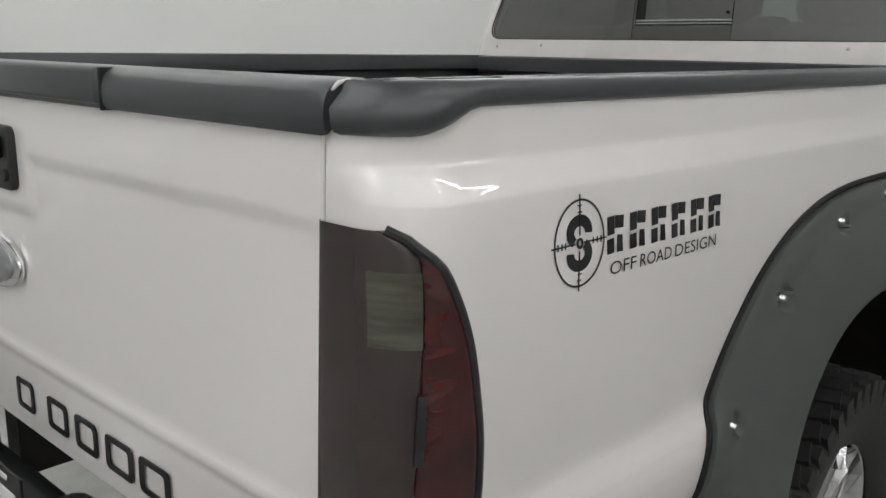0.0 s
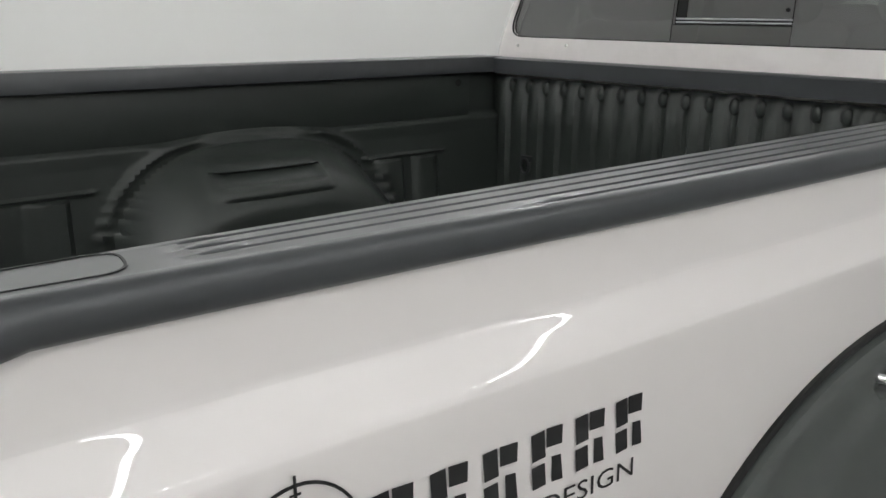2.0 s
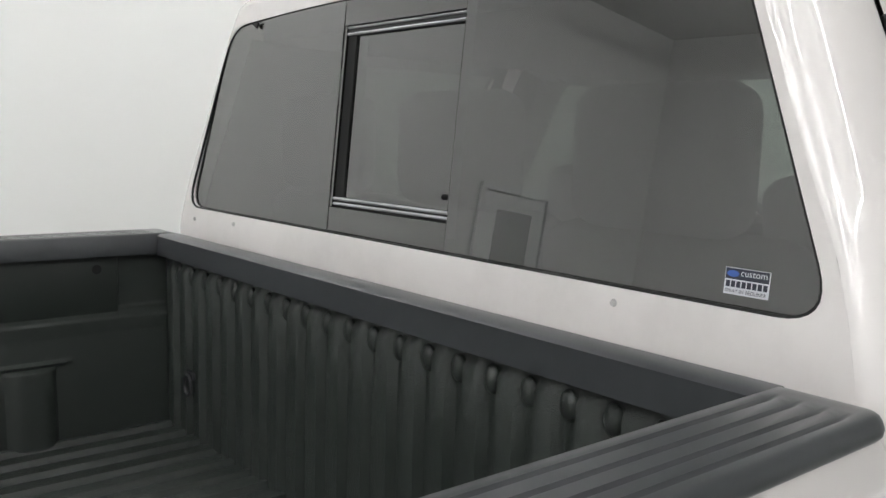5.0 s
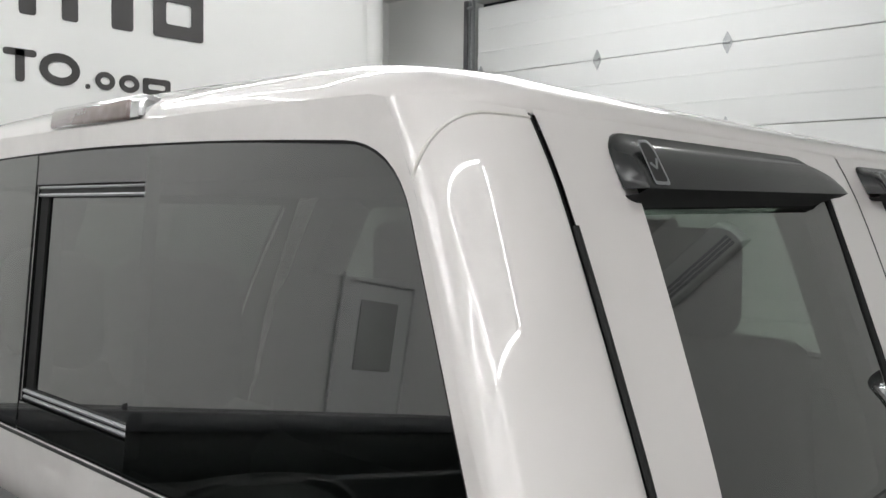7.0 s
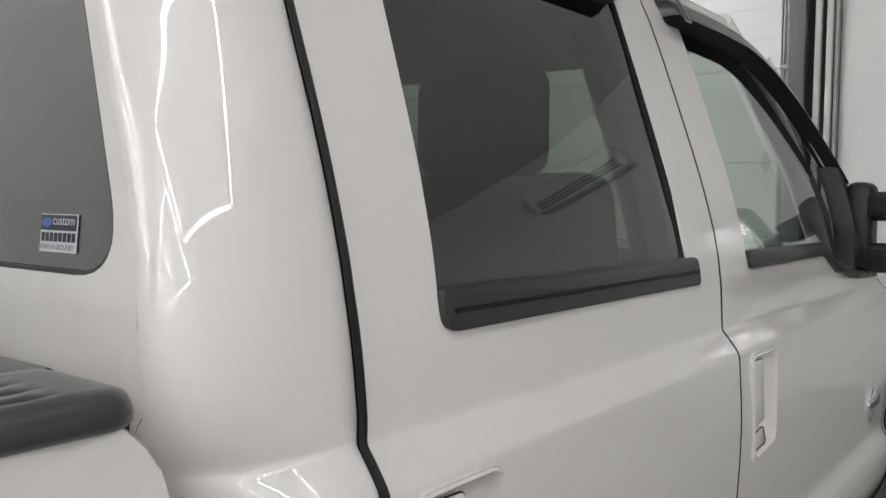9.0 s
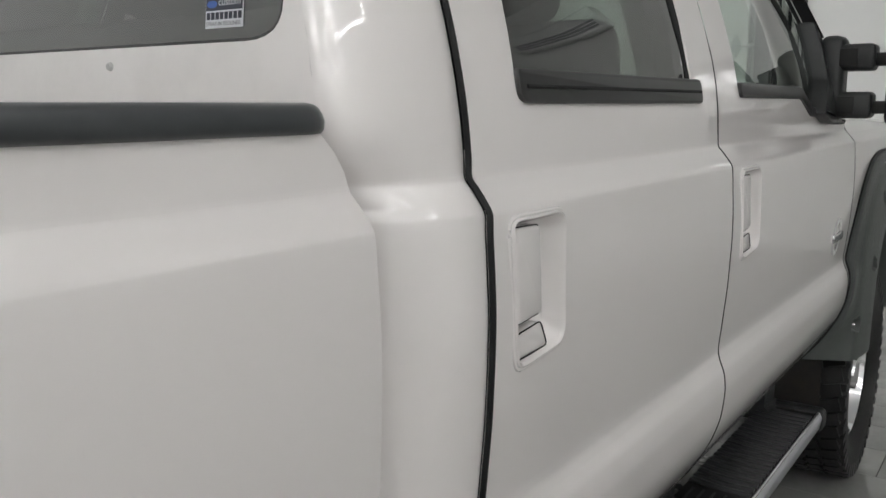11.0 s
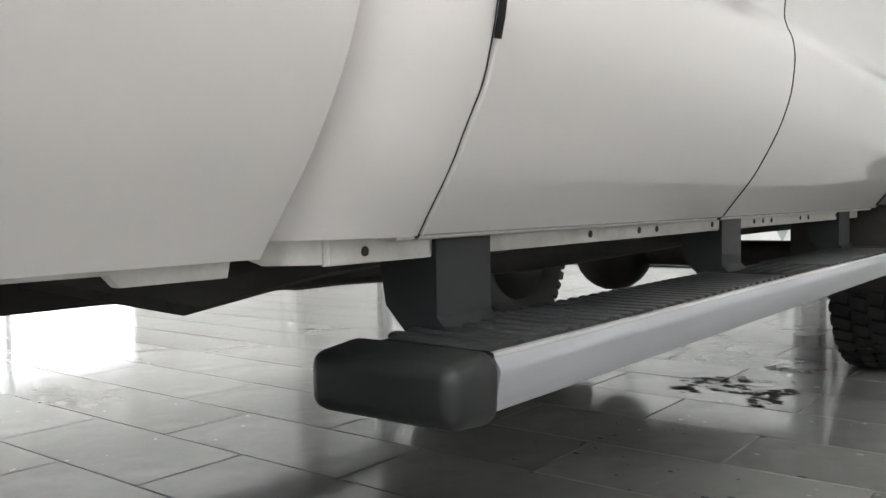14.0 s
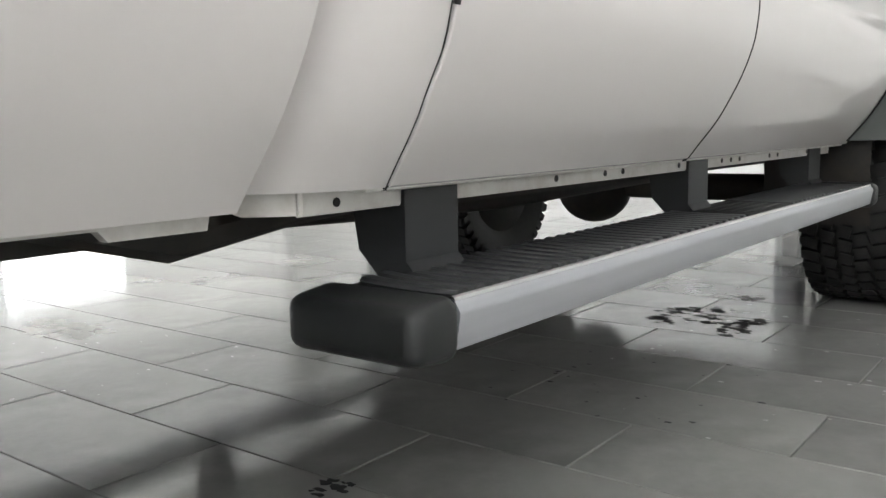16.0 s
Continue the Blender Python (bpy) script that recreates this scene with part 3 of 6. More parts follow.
def rail_cap(s):
    """Moulded cap on a bed rail: ribbed top, rolled outer face, and a deeper rear end that wraps the corner."""
    INNER = 0.862
    path = [("arc", a) for a in np.linspace(0, 90, 14)] + [("y", y) for y in [0.12, 0.14, 0.16, 0.19, 0.22, 0.235, 0.25, 0.262, 0.3] + spread(0.4, 2.2, 18, (0.53, 0.55)) + [2.215, 2.230, 2.242, 2.252, 2.259, 2.266, 2.271, 2.275, 2.278]]
    groove = [(0.10, 0.540), (0.32, 0.255), (0.56, 0.255), (0.80, 0.255)]
    bm = bmesh.new()
    rows = []
    for kind, v in path:
        y = CORNER - CORNER * math.cos(radians(v)) if kind == "arc" else v
        x = side(1.42) + bed_dx(y) + 0.005
        if kind == "arc":
            x -= CORNER * (1 - math.sin(radians(v)))
        x = max(x, INNER + 0.004)
        deep = 1 - min(1.0, max(0.0, (y - 0.045) / 0.10))
        deep = 0.024 * deep**2 * (3 - 2 * deep)
        nose = math.sqrt(max(0.0, 1 - ((y - 2.25) / 0.029) ** 2)) if y > 2.25 else 1.0
        nose = 0.55 + 0.45 * nose
        if y > 2.242:
            x -= 0.034 * (1 - math.sqrt(max(0.0, 1 - ((y - 2.242) / 0.037) ** 2)))
        nx, ny = (0.0, -1.0) if kind == "arc" and v == 0 else (math.sin(radians(v)), -math.cos(radians(v))) if kind == "arc" else (1.0, 0.0)
        row = []
        for o, z in ((-0.010, 1.4225), (0.0, 1.4245), (0.004, 1.429), (0.005, 1.437), (0.002, 1.445), (-0.002, 1.4500), (-0.007, 1.4525)):
            zz = z - deep * max(0.0, (1.4505 - z) / 0.026)
            out = o + (0.012 * math.sin(min(1, deep / 0.03) * 1.57) if z < 1.445 else 0)
            row.append((s * (x + out * nx), y + out * ny, 1.42 + (zz - 1.42) * nose if y > 2.25 else zz))
        px, py = abs(row[-1][0]), row[-1][1]
        wide = px - INNER
        flat = 1.4535 - (0.006 * (1 - math.sin(radians(v))) if kind == "arc" else 0)
        flat = 1.42 + (flat - 1.42) * nose
        for g, start in groove:
            for f, dz in ((-0.040, 0.0), (-0.020, -0.0030), (0.0, -0.0042), (0.020, -0.0030), (0.040, 0.0)):
                row.append((s * (px - wide * (g + f)), py, flat + (dz if start < y < 2.21 else 0.0)))
        row += [(s * (INNER + 0.004), py, flat), (s * INNER, py, flat - 0.004), (s * INNER, py, 1.40)]
        rows.append(row)
    rows.insert(0, [(p[0], 0.02, p[2]) for p in rows[0]])
    rows.append([(p[0], p[1] - 0.002, 1.415) for p in rows[-1]])
    grid(bm, rows)
    bmesh.ops.remove_doubles(bm, verts=bm.verts, dist=1e-5)
    cap = part("rail_cap", bm, CAP, truck, "black moulded ribbed rail cap", sharp=48)
    # stake pocket cover: a fine grooved outline
    bm = bmesh.new()
    o = rounded([(0.868, 0.095), (0.912, 0.085), (0.918, 0.205), (0.868, 0.215)], 0.02, 5)
    i = [((u - 0.893) * 0.93 + 0.893, (v - 0.15) * 0.97 + 0.15) for u, v in o]
    framed(bm, o, i, (0.893, 0.15), lambda u, v: (s * u, v, 1.4542), 1)
    thick(bm, 0.001)
    part("pocket_cover", bm, RUBBER, cap)
    for k in range(3):
        bm = bmesh.new()
        tube(bm, [(s * (0.864 + 0.002 * k), 0.060 - 0.014 * k, 1.4515), (s * (0.878 + 0.003 * k), 0.050 - 0.012 * k, 1.4510), (s * 0.893, 0.05 - 0.011 * k, 1.4505), (s * 0.905, 0.062 - 0.010 * k, 1.4485)], [0.0015, 0.0035, 0.0035, 0.0015], 6)
        part("ridge", bm, CAP, cap)
    return cap


def bed_liner():
    """Inside of the bed: floor, ribbed front wall, sides with wheel boxes."""
    bm = bmesh.new()
    FL = 0.93
    # floor with lengthwise ribs
    rows = []
    for y in (0.06, 0.5, 1.0, 1.6, 2.25):
        row = []
        for k in range(-10, 11):
            x = k * 0.086
            row += [(x - 0.028, y, FL), (x - 0.02, y, FL + 0.014), (x + 0.02, y, FL + 0.014), (x + 0.028, y, FL)]
        rows.append(row)
    grid(bm, rows)
    # front wall, corrugated
    rows = []
    for z in (FL - 0.01, 1.0, 1.2, 1.36, 1.385):
        row = []
        n = 22
        for k in range(n):
            x = -0.88 + 1.76 * (k + 0.5) / n
            d = 0.016 if z < 1.37 else 0.0
            row += [(x - 0.03, 2.255, z), (x - 0.018, 2.255 - d, z), (x + 0.018, 2.255 - d, z), (x + 0.03, 2.255, z)]
        rows.append([(-0.90, 2.255, z)] + row + [(0.90, 2.255, z)])
    grid(bm, rows)
    for s in (-1, 1):
        # side wall bows out under the rail; the wheel box stands in, with a rolled lip and a slot pressed in its top
        def soft(t):
            t = max(0.0, min(1.0, t))
            return t * t * (3 - 2 * t)
        rows = []
        for y in spread(0.05, 2.26, 130):
            u = abs(y - 1.255) / 0.455
            top = 0.86 + 0.375 * (1 - u**2.9) ** 0.5 if u < 1 else 0.0
            uu = abs(y - 1.255) / 0.50
            lip_z = 0.86 + 0.405 * (1 - uu**2.9) ** 0.5 if uu < 1 else 0.0
            row = []
            for z in spread(FL - 0.01, 1.43, 120):
                x = 0.872 - 0.02 * max(0, (1.2 - z) / 0.27)
                x += 0.028 * soft((z - 1.235) / 0.03) - 0.025 * soft((z - 1.395) / 0.02)
                hump = 0.0
                if top:
                    k = max(0.0, min(1.0, (top - z) / 0.17))
                    hump = 0.205 * math.sin(k * math.pi / 2) ** 0.9
                if lip_z:
                    hump += 0.014 * soft(1 - abs(z - lip_z) / 0.022)
                v = abs(y - 1.225) / 0.165
                ring = max(v**4, (abs(z - 1.154) / 0.040) ** 2)
                hump += 0.018 * soft((1.75 - ring) / 1.1)
                slot = max(v**6, (abs(z - 1.154) / 0.020) ** 2)
                hump -= 0.026 * soft((1.15 - slot) / 0.7)
                for py in (0.40, 0.66, 1.745, 1.895):
                    if z < 1.14:
                        x -= 0.018 * soft((0.055 - abs(y - py)) / 0.016) * soft((1.135 - z) / 0.012)
                if 1.64 < y < 1.98 or 0.30 < y < 0.78:
                    x -= 0.010 * soft(1 - abs(z - 1.140) / 0.010)
                row.append((s * (x - hump), y, z))
            rows.append(row)
        grid(bm, rows)
    bmesh.ops.remove_doubles(bm, verts=bm.verts, dist=1e-5)
    liner = part("bed_liner", bm, LINER, truck, "sprayed black bed liner", sharp=40)
    for s in (-1, 1):
        part("side_panel", boxed((s * 0.893, 1.09, 1.318), (0.012, 2.06, 0.160), 0.005), LINER, liner)
        # Solid dark disc paints the hole's shaded inside; nothing is cut.
        bm = bmesh.new()
        tube(bm, [(s * 0.8855, 2.066, 1.365), (s * 0.895, 2.066, 1.365)], 0.012, 16)
        part("hole", bm, DARK, liner)
        for y, z in ((0.2, 1.1),):
            bm = bmesh.new()
            bmesh.ops.create_cone(bm, cap_ends=True, segments=16, radius1=0.022, radius2=0.012, depth=0.02,
                                  matrix=pose(s * 0.85, y, z, 0, -90 * s, 0))
            part("tie_down", bm, POWDER, liner)
    # pressed ovals along the top of the front wall, and tie-down rings
    for k in range(21):
        bm = bmesh.new()
        bmesh.ops.create_uvsphere(bm, u_segments=12, v_segments=8, radius=1.0, matrix=Matrix.Translation((-0.80 + 0.08 * k, 2.252, 1.352)) @ Matrix.Diagonal((0.017, 0.011, 0.024, 1)))
        part("pressing", bm, LINER, liner)
    for x in (-0.707, 0.707):
        bm = bmesh.new()
        tube(bm, [(x + 0.020 * math.cos(a), 2.228, 1.077 + 0.026 * math.sin(a)) for a in np.linspace(0, 2 * math.pi, 25)], 0.005, 8, False)
        part("tie_down_ring", bm, POWDER, liner)
        part("ring_base", boxed((x, 2.236, 1.103), (0.05, 0.014, 0.022), 0.005), POWDER, liner)
    # header over the front wall
    bm = bmesh.new()
    prism(bm, [(2.215, 1.395), (2.275, 1.395), (2.275, 1.446), (2.269, 1.4515), (2.225, 1.4515), (2.215, 1.446)], lambda u, v, w: (-0.865 + w, u, v), 1.73)
    part("front_cap", bm, CAP, truck, "black cap over the bed's front wall")
    part("bed_front_panel", boxed((0, 2.286, 1.0), (1.80, 0.012, 0.80)), PAINT_DULL, truck)
    return liner


def superloop(cy, cz, ry, rz, n, a0, a1, k):
    pts = []
    for i in range(k + 1):
        a = radians(a0 + (a1 - a0) * i / k)
        c, sn = math.cos(a), math.sin(a)
        pts.append((cy + ry * math.copysign(abs(c) ** (2 / n), c), cz + rz * math.copysign(abs(sn) ** (2 / n), sn)))
    return pts


def flare(s, cy, ry, name_parent, inset):
    """Pocket-style flare: thin rubber edge, raised band, rolled inner lip, bolts in dimples."""
    k = 240
    top = 1.24 if cy < 3 else 1.275
    o = superloop(cy, 0.60, ry, top - 0.60, 3.0, 180, 0, k)
    i = superloop(cy + 0.03, 0.60, ry - 0.215, top - 0.82, 2.7, 180, 0, k)
    spots = [(-0.596, 0.905), (-0.458, 1.090), (-0.235, 1.190), (0.0, 1.215), (0.25, 1.190), (0.46, 1.085), (0.585, 0.90)] if cy < 3 else [(-0.50, 0.72), (-0.373, 0.91), (-0.23, 1.125), (-0.10, 1.235), (0.12, 1.22), (0.31, 1.11), (0.43, 0.90)]
    bm = bmesh.new()
    rows = []
    rise = curve_through([0.0, 0.04, 0.12, 0.2, 0.26, 0.34, 0.55, 0.80, 0.93, 0.985, 1.0], [0.014, 0.022, 0.030, 0.038, 0.046, 0.053, 0.062, 0.070, 0.071, 0.064, 0.048])
    for t, dx in [(0.0, 0.0)] + [(t, rise(t)) for t in [0.0, 0.02, 0.04, 0.08, 0.12, 0.16, 0.2] + spread(0.215, 0.56, 26) + [0.6, 0.68, 0.76, 0.84, 0.9, 0.94, 0.97, 0.985, 1.0]] + [(1.0, -0.03)]:
        row = []
        for (a, b), (c, d) in zip(o, i):
            y, z = a + (c - a) * t, b + (d - b) * t
            dent = 0.0
            for py, pz in spots:
                ey, ez = (y - cy - py + math.copysign(0.007, py)) / 0.021, (z - pz + 0.001) / 0.022
                q = abs(ey) ** 2.5 + abs(ez) ** 2.5
                if q < 1:
                    dent = max(0.0, dx - 0.028) * min(1.0, 5 * (1 - q))
            if cy > 3 and y < cy:
                y -= 0.04 * max(0.0, (0.92 - z) / 0.32) ** 1.6 * (1 - 0.55 * t)
            base = side(z) + (side(1.25) - 0.014 - side(z)) * min(1.0, t * 4) + (bed_dx(y) if cy < 3 else -0.002)
            row.append((s * (base + dx - dent - inset), y, z))
        rows.append(row)
    grid(bm, rows)
    bmesh.ops.remove_doubles(bm, verts=bm.verts, dist=1e-5)
    fl = part("fender_flare", bm, FLARE, truck, "grey textured pocket-style fender flare", sharp=45)
    bm = bmesh.new()
    edge = [(y - (0.04 * max(0.0, (0.92 - z) / 0.32) ** 1.6 if cy > 3 and y < cy else 0), z) for y, z in superloop(cy, 0.60, ry + 0.006, top - 0.594, 3.0, 180, 0, k)]
    tube(bm, [(s * (side(z) + 0.002 + (bed_dx(y) if cy < 3 else -0.002) - inset), y, z) for y, z in edge], 0.0055, 6)
    part("edge_seal", bm, RUBBER, fl)
    for dy, z in spots:
        y = cy + dy
        shift = 0.04 * max(0.0, (0.92 - z) / 0.32) ** 1.6 * 0.8 if cy > 3 and dy < 0 else 0.0
        bx = side(1.25) - 0.014 + (bed_dx(y) if cy < 3 else -0.002) - inset + 0.034
        m = pose(s * bx, y - shift, z, 0, 90 * s, 0)
        # Black disc under the bolt paints in the pocket's shaded inside.
        bm = bmesh.new()
        bmesh.ops.create_cone(bm, cap_ends=True, segments=16, radius1=0.0095, radius2=0.009, depth=0.012, matrix=m @ pose(0, 0, -0.006))
        part("washer", bm, RUBBER, fl)
        bm = bmesh.new()
        bmesh.ops.create_cone(bm, cap_ends=True, segments=12, radius1=0.0078, radius2=0.0055, depth=0.011, matrix=m @ pose(0, 0, 0.0055))
        part("bolt", bm, CHROME, fl, "small chrome bolt")
    return fl


def wheel(x, y, turn=0.0):
    s = 1 if x > 0 else -1
    hub = new("wheel")
    hub.parent = truck
    hub.matrix_parent_inverse = Matrix.Translation((0, -2.8, 0))
    W, R = 0.155, TYRE_R
    prof = [(-W * 0.80, 0.24), (-W * 0.98, 0.30), (-W, 0.36), (-W * 0.92, R - 0.03), (-W * 0.82, R - 0.012), (W * 0.82, R - 0.012), (W * 0.92, R - 0.03), (W, 0.36), (W * 0.98, 0.30), (W * 0.80, 0.24)]

    def ring(bm, prof, n):
        rows = [[(x + s * u, y + r * math.cos(a), AXLE_Z + r * math.sin(a)) for u, r in prof] for a in (2 * math.pi * k / n for k in range(n + 1))]
        grid(bm, rows)
        bmesh.ops.remove_doubles(bm, verts=bm.verts, dist=1e-5)

    bm = bmesh.new()
    ring(bm, prof, 72)
    tyre = part("tyre", bm, TYRE, hub, "black all-terrain tyre with chunky tread")
    # tread blocks
    bm = bmesh.new()
    nb = 46
    for k in range(nb):
        a = 2 * math.pi * k / nb
        for u, wd, off in ((-0.118, 0.05, 0), (-0.062, 0.044, 0.5), (-0.008, 0.044, 0.1), (0.046, 0.044, 0.6), (0.112, 0.056, 0.25)):
            aa = a + off * 2 * math.pi / nb
            m = Matrix.Translation((x + s * u, y, AXLE_Z)) @ Matrix.Rotation(aa, 4, "X") @ Matrix.Translation((0, R - 0.010, 0)) @ Matrix.Rotation(0.25 * (1 if u > 0 else -1), 4, "Y")
            vs = bmesh.ops.create_cube(bm, size=1)["verts"]
            bmesh.ops.scale(bm, vec=(wd, 0.020, 0.044), verts=vs)
            bmesh.ops.transform(bm, matrix=m, verts=vs)
        for u in (-0.145, 0.145):
            m = Matrix.Translation((x + s * u, y, AXLE_Z)) @ Matrix.Rotation(a, 4, "X") @ Matrix.Translation((0, R - 0.034, 0))
            vs = bmesh.ops.create_cube(bm, size=1)["verts"]
            bmesh.ops.scale(bm, vec=(0.022, 0.05, 0.036 if k % 2 else 0.026), verts=vs)
            bmesh.ops.transform(bm, matrix=m, verts=vs)
    tread = part("tread", bm, TYRE, hub)
    tagged(tread, "chunky black tread blocks", kind="stuff")
    bm = bmesh.new()
    ring(bm, [(-0.12, 0.225), (-0.125, 0.255), (-0.10, 0.245), (0.09, 0.235), (0.125, 0.262), (0.130, 0.256), (0.118, 0.236), (0.06, 0.215), (-0.08, 0.2)], 48)
    rim = part("rim", bm, CHROME, hub, "chrome rim")
    for k in range(8):
        a = 2 * math.pi * (k + 0.5) / 8
        m = Matrix.Translation((x, y, AXLE_Z)) @ Matrix.Rotation(a, 4, "X")
        bm = bmesh.new()
        prism(bm, [(0.05, -0.035), (0.225, -0.020), (0.225, 0.020), (0.05, 0.035)], lambda u, v, w, m=m: m @ Vector((s * (0.055 + w + 0.2 * (u - 0.05) * 0.2), u, v)), 0.03, 0.006)
        part("spoke", bm, CHROME, hub)
    bm = bmesh.new()
    bmesh.ops.create_cone(bm, cap_ends=True, segments=24, radius1=0.085, radius2=0.06, depth=0.09, matrix=pose(x + s * 0.08, y, AXLE_Z, 0, 90 * s, 0))
    part("hub_cap", bm, CHROME, hub)
    bm = bmesh.new()
    bmesh.ops.create_cone(bm, cap_ends=True, segments=24, radius1=0.19, radius2=0.19, depth=0.05, matrix=pose(x - s * 0.04, y, AXLE_Z, 0, 90, 0))
    part("brake_disc", bm, STEEL, hub)
    bm = bmesh.new()
    bmesh.ops.create_cone(bm, cap_ends=True, segments=32, radius1=0.264, radius2=0.22, depth=0.03, matrix=pose(x - s * 0.125, y, AXLE_Z, 0, -90 * s, 0))
    part("backing_plate", bm, STEEL, hub)
    return hub


for s in (1, -1):
    bed_side(s)
    rail_cap(s)
    flare(s, REAR_AXLE - 0.011, 0.654, truck, 0.0)
    flare(s, FRONT_AXLE + 0.01, 0.57, truck, 0.0)
    for y in (REAR_AXLE, FRONT_AXLE):
        wheel(s * 0.885, y)
        bm = bmesh.new()
        rows = []
        for a in np.linspace(-20, 200, 24):
            c, sn = math.cos(radians(a)), math.sin(radians(a))
            rows.append([(s * 0.985, y + 0.56 * c, 0.52 + 0.56 * sn), (s * 0.66, y + 0.56 * c, 0.52 + 0.56 * sn), (s * 0.645, y + 0.45 * c, 0.52 + 0.4 * sn)])
        grid(bm, rows)
        part("wheel_housing", bm, STEEL, truck)
bed_liner()


def tailgate():
    gate = part("tailgate", thick(tailgate_skin(), 0.03), PAINT, truck, "white tailgate with an embossed centre")
    bm = bmesh.new()
    prof = [(-0.009, 1.395), (-0.014, 1.402), (-0.0155, 1.415), (-0.0145, 1.428), (-0.011, 1.439), (-0.005, 1.4465), (0.004, 1.4512), (0.016, 1.453), (0.048, 1.453), (0.054, 1.451), (0.057, 1.446), (0.057, 1.40)]
    rows = [[(x, y - 0.006 * math.cos(x / 0.84 * 1.57), z) for y, z in prof] for x in spread(-0.845, 0.845, 30)]
    for sg, at in ((-1, 0), (1, len(rows) + 1)):
        rows.insert(at, [(sg * 0.852, 0.02 + (y - 0.02) * 0.93, 1.42 + (z - 1.42) * 0.93) for y, z in prof])
    for sg, at in ((-1, 0), (1, len(rows) + 1)):
        rows.insert(at, [(sg * 0.853, 0.02, 1.42)] * len(prof))
    grid(bm, rows)
    bmesh.ops.remove_doubles(bm, verts=bm.verts, dist=1e-5)
    cap = part("gate_cap", bm, CAP, gate, "black moulded tailgate cap", sharp=50)
    bm = boxed((-0.02, -0.004, 1.427), (0.795, 0.044, 0.052), 0.008, 3)
    part("cap_step", bm, CAP, gate)
    for x in (-0.42, 0.38):
        part("cap_joint", boxed((x, 0.004, 1.4225), (0.006, 0.050, 0.0585), 0.001), DARK, gate)
    part("gate_liner", boxed((0, 0.052, 1.12), (1.66, 0.03, 0.62), 0.006), LINER, gate, "black sprayed inner face")
    for sg in (-1, 1):
        bm = bmesh.new()
        tube(bm, [(sg * (0.838 - 0.022 * (1.40 - z) / 0.6), -0.001, z) for z in spread(0.80, 1.395, 8)] + [(sg * 0.842, -0.006, 1.405), (sg * 0.846, -0.009, 1.425), (sg * 0.849, -0.003, 1.440), (sg * 0.853, 0.008, 1.449), (sg * 0.857, 0.020, 1.4515)], 0.0026, 8)
        part("gap_bead", bm, PAINT, gate, "white bead beside the tailgate")
    # latch handle
    o = rounded([(-0.19, 1.235), (0.03, 1.235), (0.03, 1.345), (-0.19, 1.345)], 0.02, 5)
    bm = bmesh.new()
    prism(bm, o, lambda u, v, w: (u, -0.005 - w, v), 0.014, 0.004)
    h = part("latch_handle", bm, TRIM, gate, "black tailgate latch handle")
    part("pull", boxed((-0.08, -0.025, 1.31), (0.17, 0.018, 0.04), 0.006), RUBBER, gate)
    bm = bmesh.new()
    bmesh.ops.create_cone(bm, cap_ends=True, segments=16, radius1=0.011, radius2=0.011, depth=0.01, matrix=pose(0.012, -0.021, 1.262, 90))
    part("lock", bm, STEEL, gate)
    # oval emblem, plain
    for r, d, mat, nm in ((1.0, 0.010, CHROME, "emblem_ring"), (0.80, 0.013, TRACK, "emblem_face")):
        bm = bmesh.new()
        prism(bm, [(-0.115 + 0.125 * r * math.cos(a), 1.095 + 0.052 * r * math.sin(a)) for a in np.linspace(0, 2 * math.pi, 41)[:-1]],
              lambda u, v, w: (u, -0.003 - w, v), d, 0.003)
        part(nm, bm, mat, gate)
    # stamped name: plain bars
    for x0, x1 in ((-0.42, -0.35), (-0.33, -0.26), (-0.24, -0.17), (-0.155, -0.085), (-0.22 + 0.14, -0.005), (0.055, 0.135), (0.165, 0.245), (0.275, 0.365), (0.385, 0.475)):
        if x1 < -0.07:
            continue
        bm = bmesh.new()
        o = rounded([(x0, 0.812), (x1, 0.812), (x1, 0.872), (x0, 0.872)], 0.012, 3)
        c = ((x0 + x1) / 2, 0.842)
        framed(bm, o, [(c[0] + (u - c[0]) * 0.68, c[1] + (v - c[1]) * 0.66) for u, v in o], c, lambda u, v: (u, -0.0055, v), 1)
        thick(bm, 0.002)
        part("letter_bar", bm, DECAL, gate)
    return gate


def tailgate_skin():
    bm = bmesh.new()
    xs = spread(-0.835, 0.835, 96, (0.08, 0.09, 0.1, 0.11))
    zs = spread(0.775, 1.40, 62)
    rows = []
    for x in xs:
        row = []
        for z in zs:
            w = 0.835 - 0.022 * (1.40 - z) / 0.6
            xx = x * w / 0.835
            top = 1.298 - 0.012 * 0
            inside = min((top - z) / 0.010, 1.0)
            if abs(xx + 0.08) < 0.165:
                inside = min(inside, (1.205 - z) / 0.010 if abs(xx + 0.08) < 0.155 else inside)
            inside = min(inside, (z - 0.925) / 0.02)
            inside = max(0.0, min(1.0, inside))
            y = 0.006 * inside - 0.006 * math.cos(xx / 0.84 * 1.57)
            if z < 0.925:
                y += 0.004
            row.append((xx, y, z))
        rows.append(row)
    grid(bm, rows)
    return bm


tailgate()

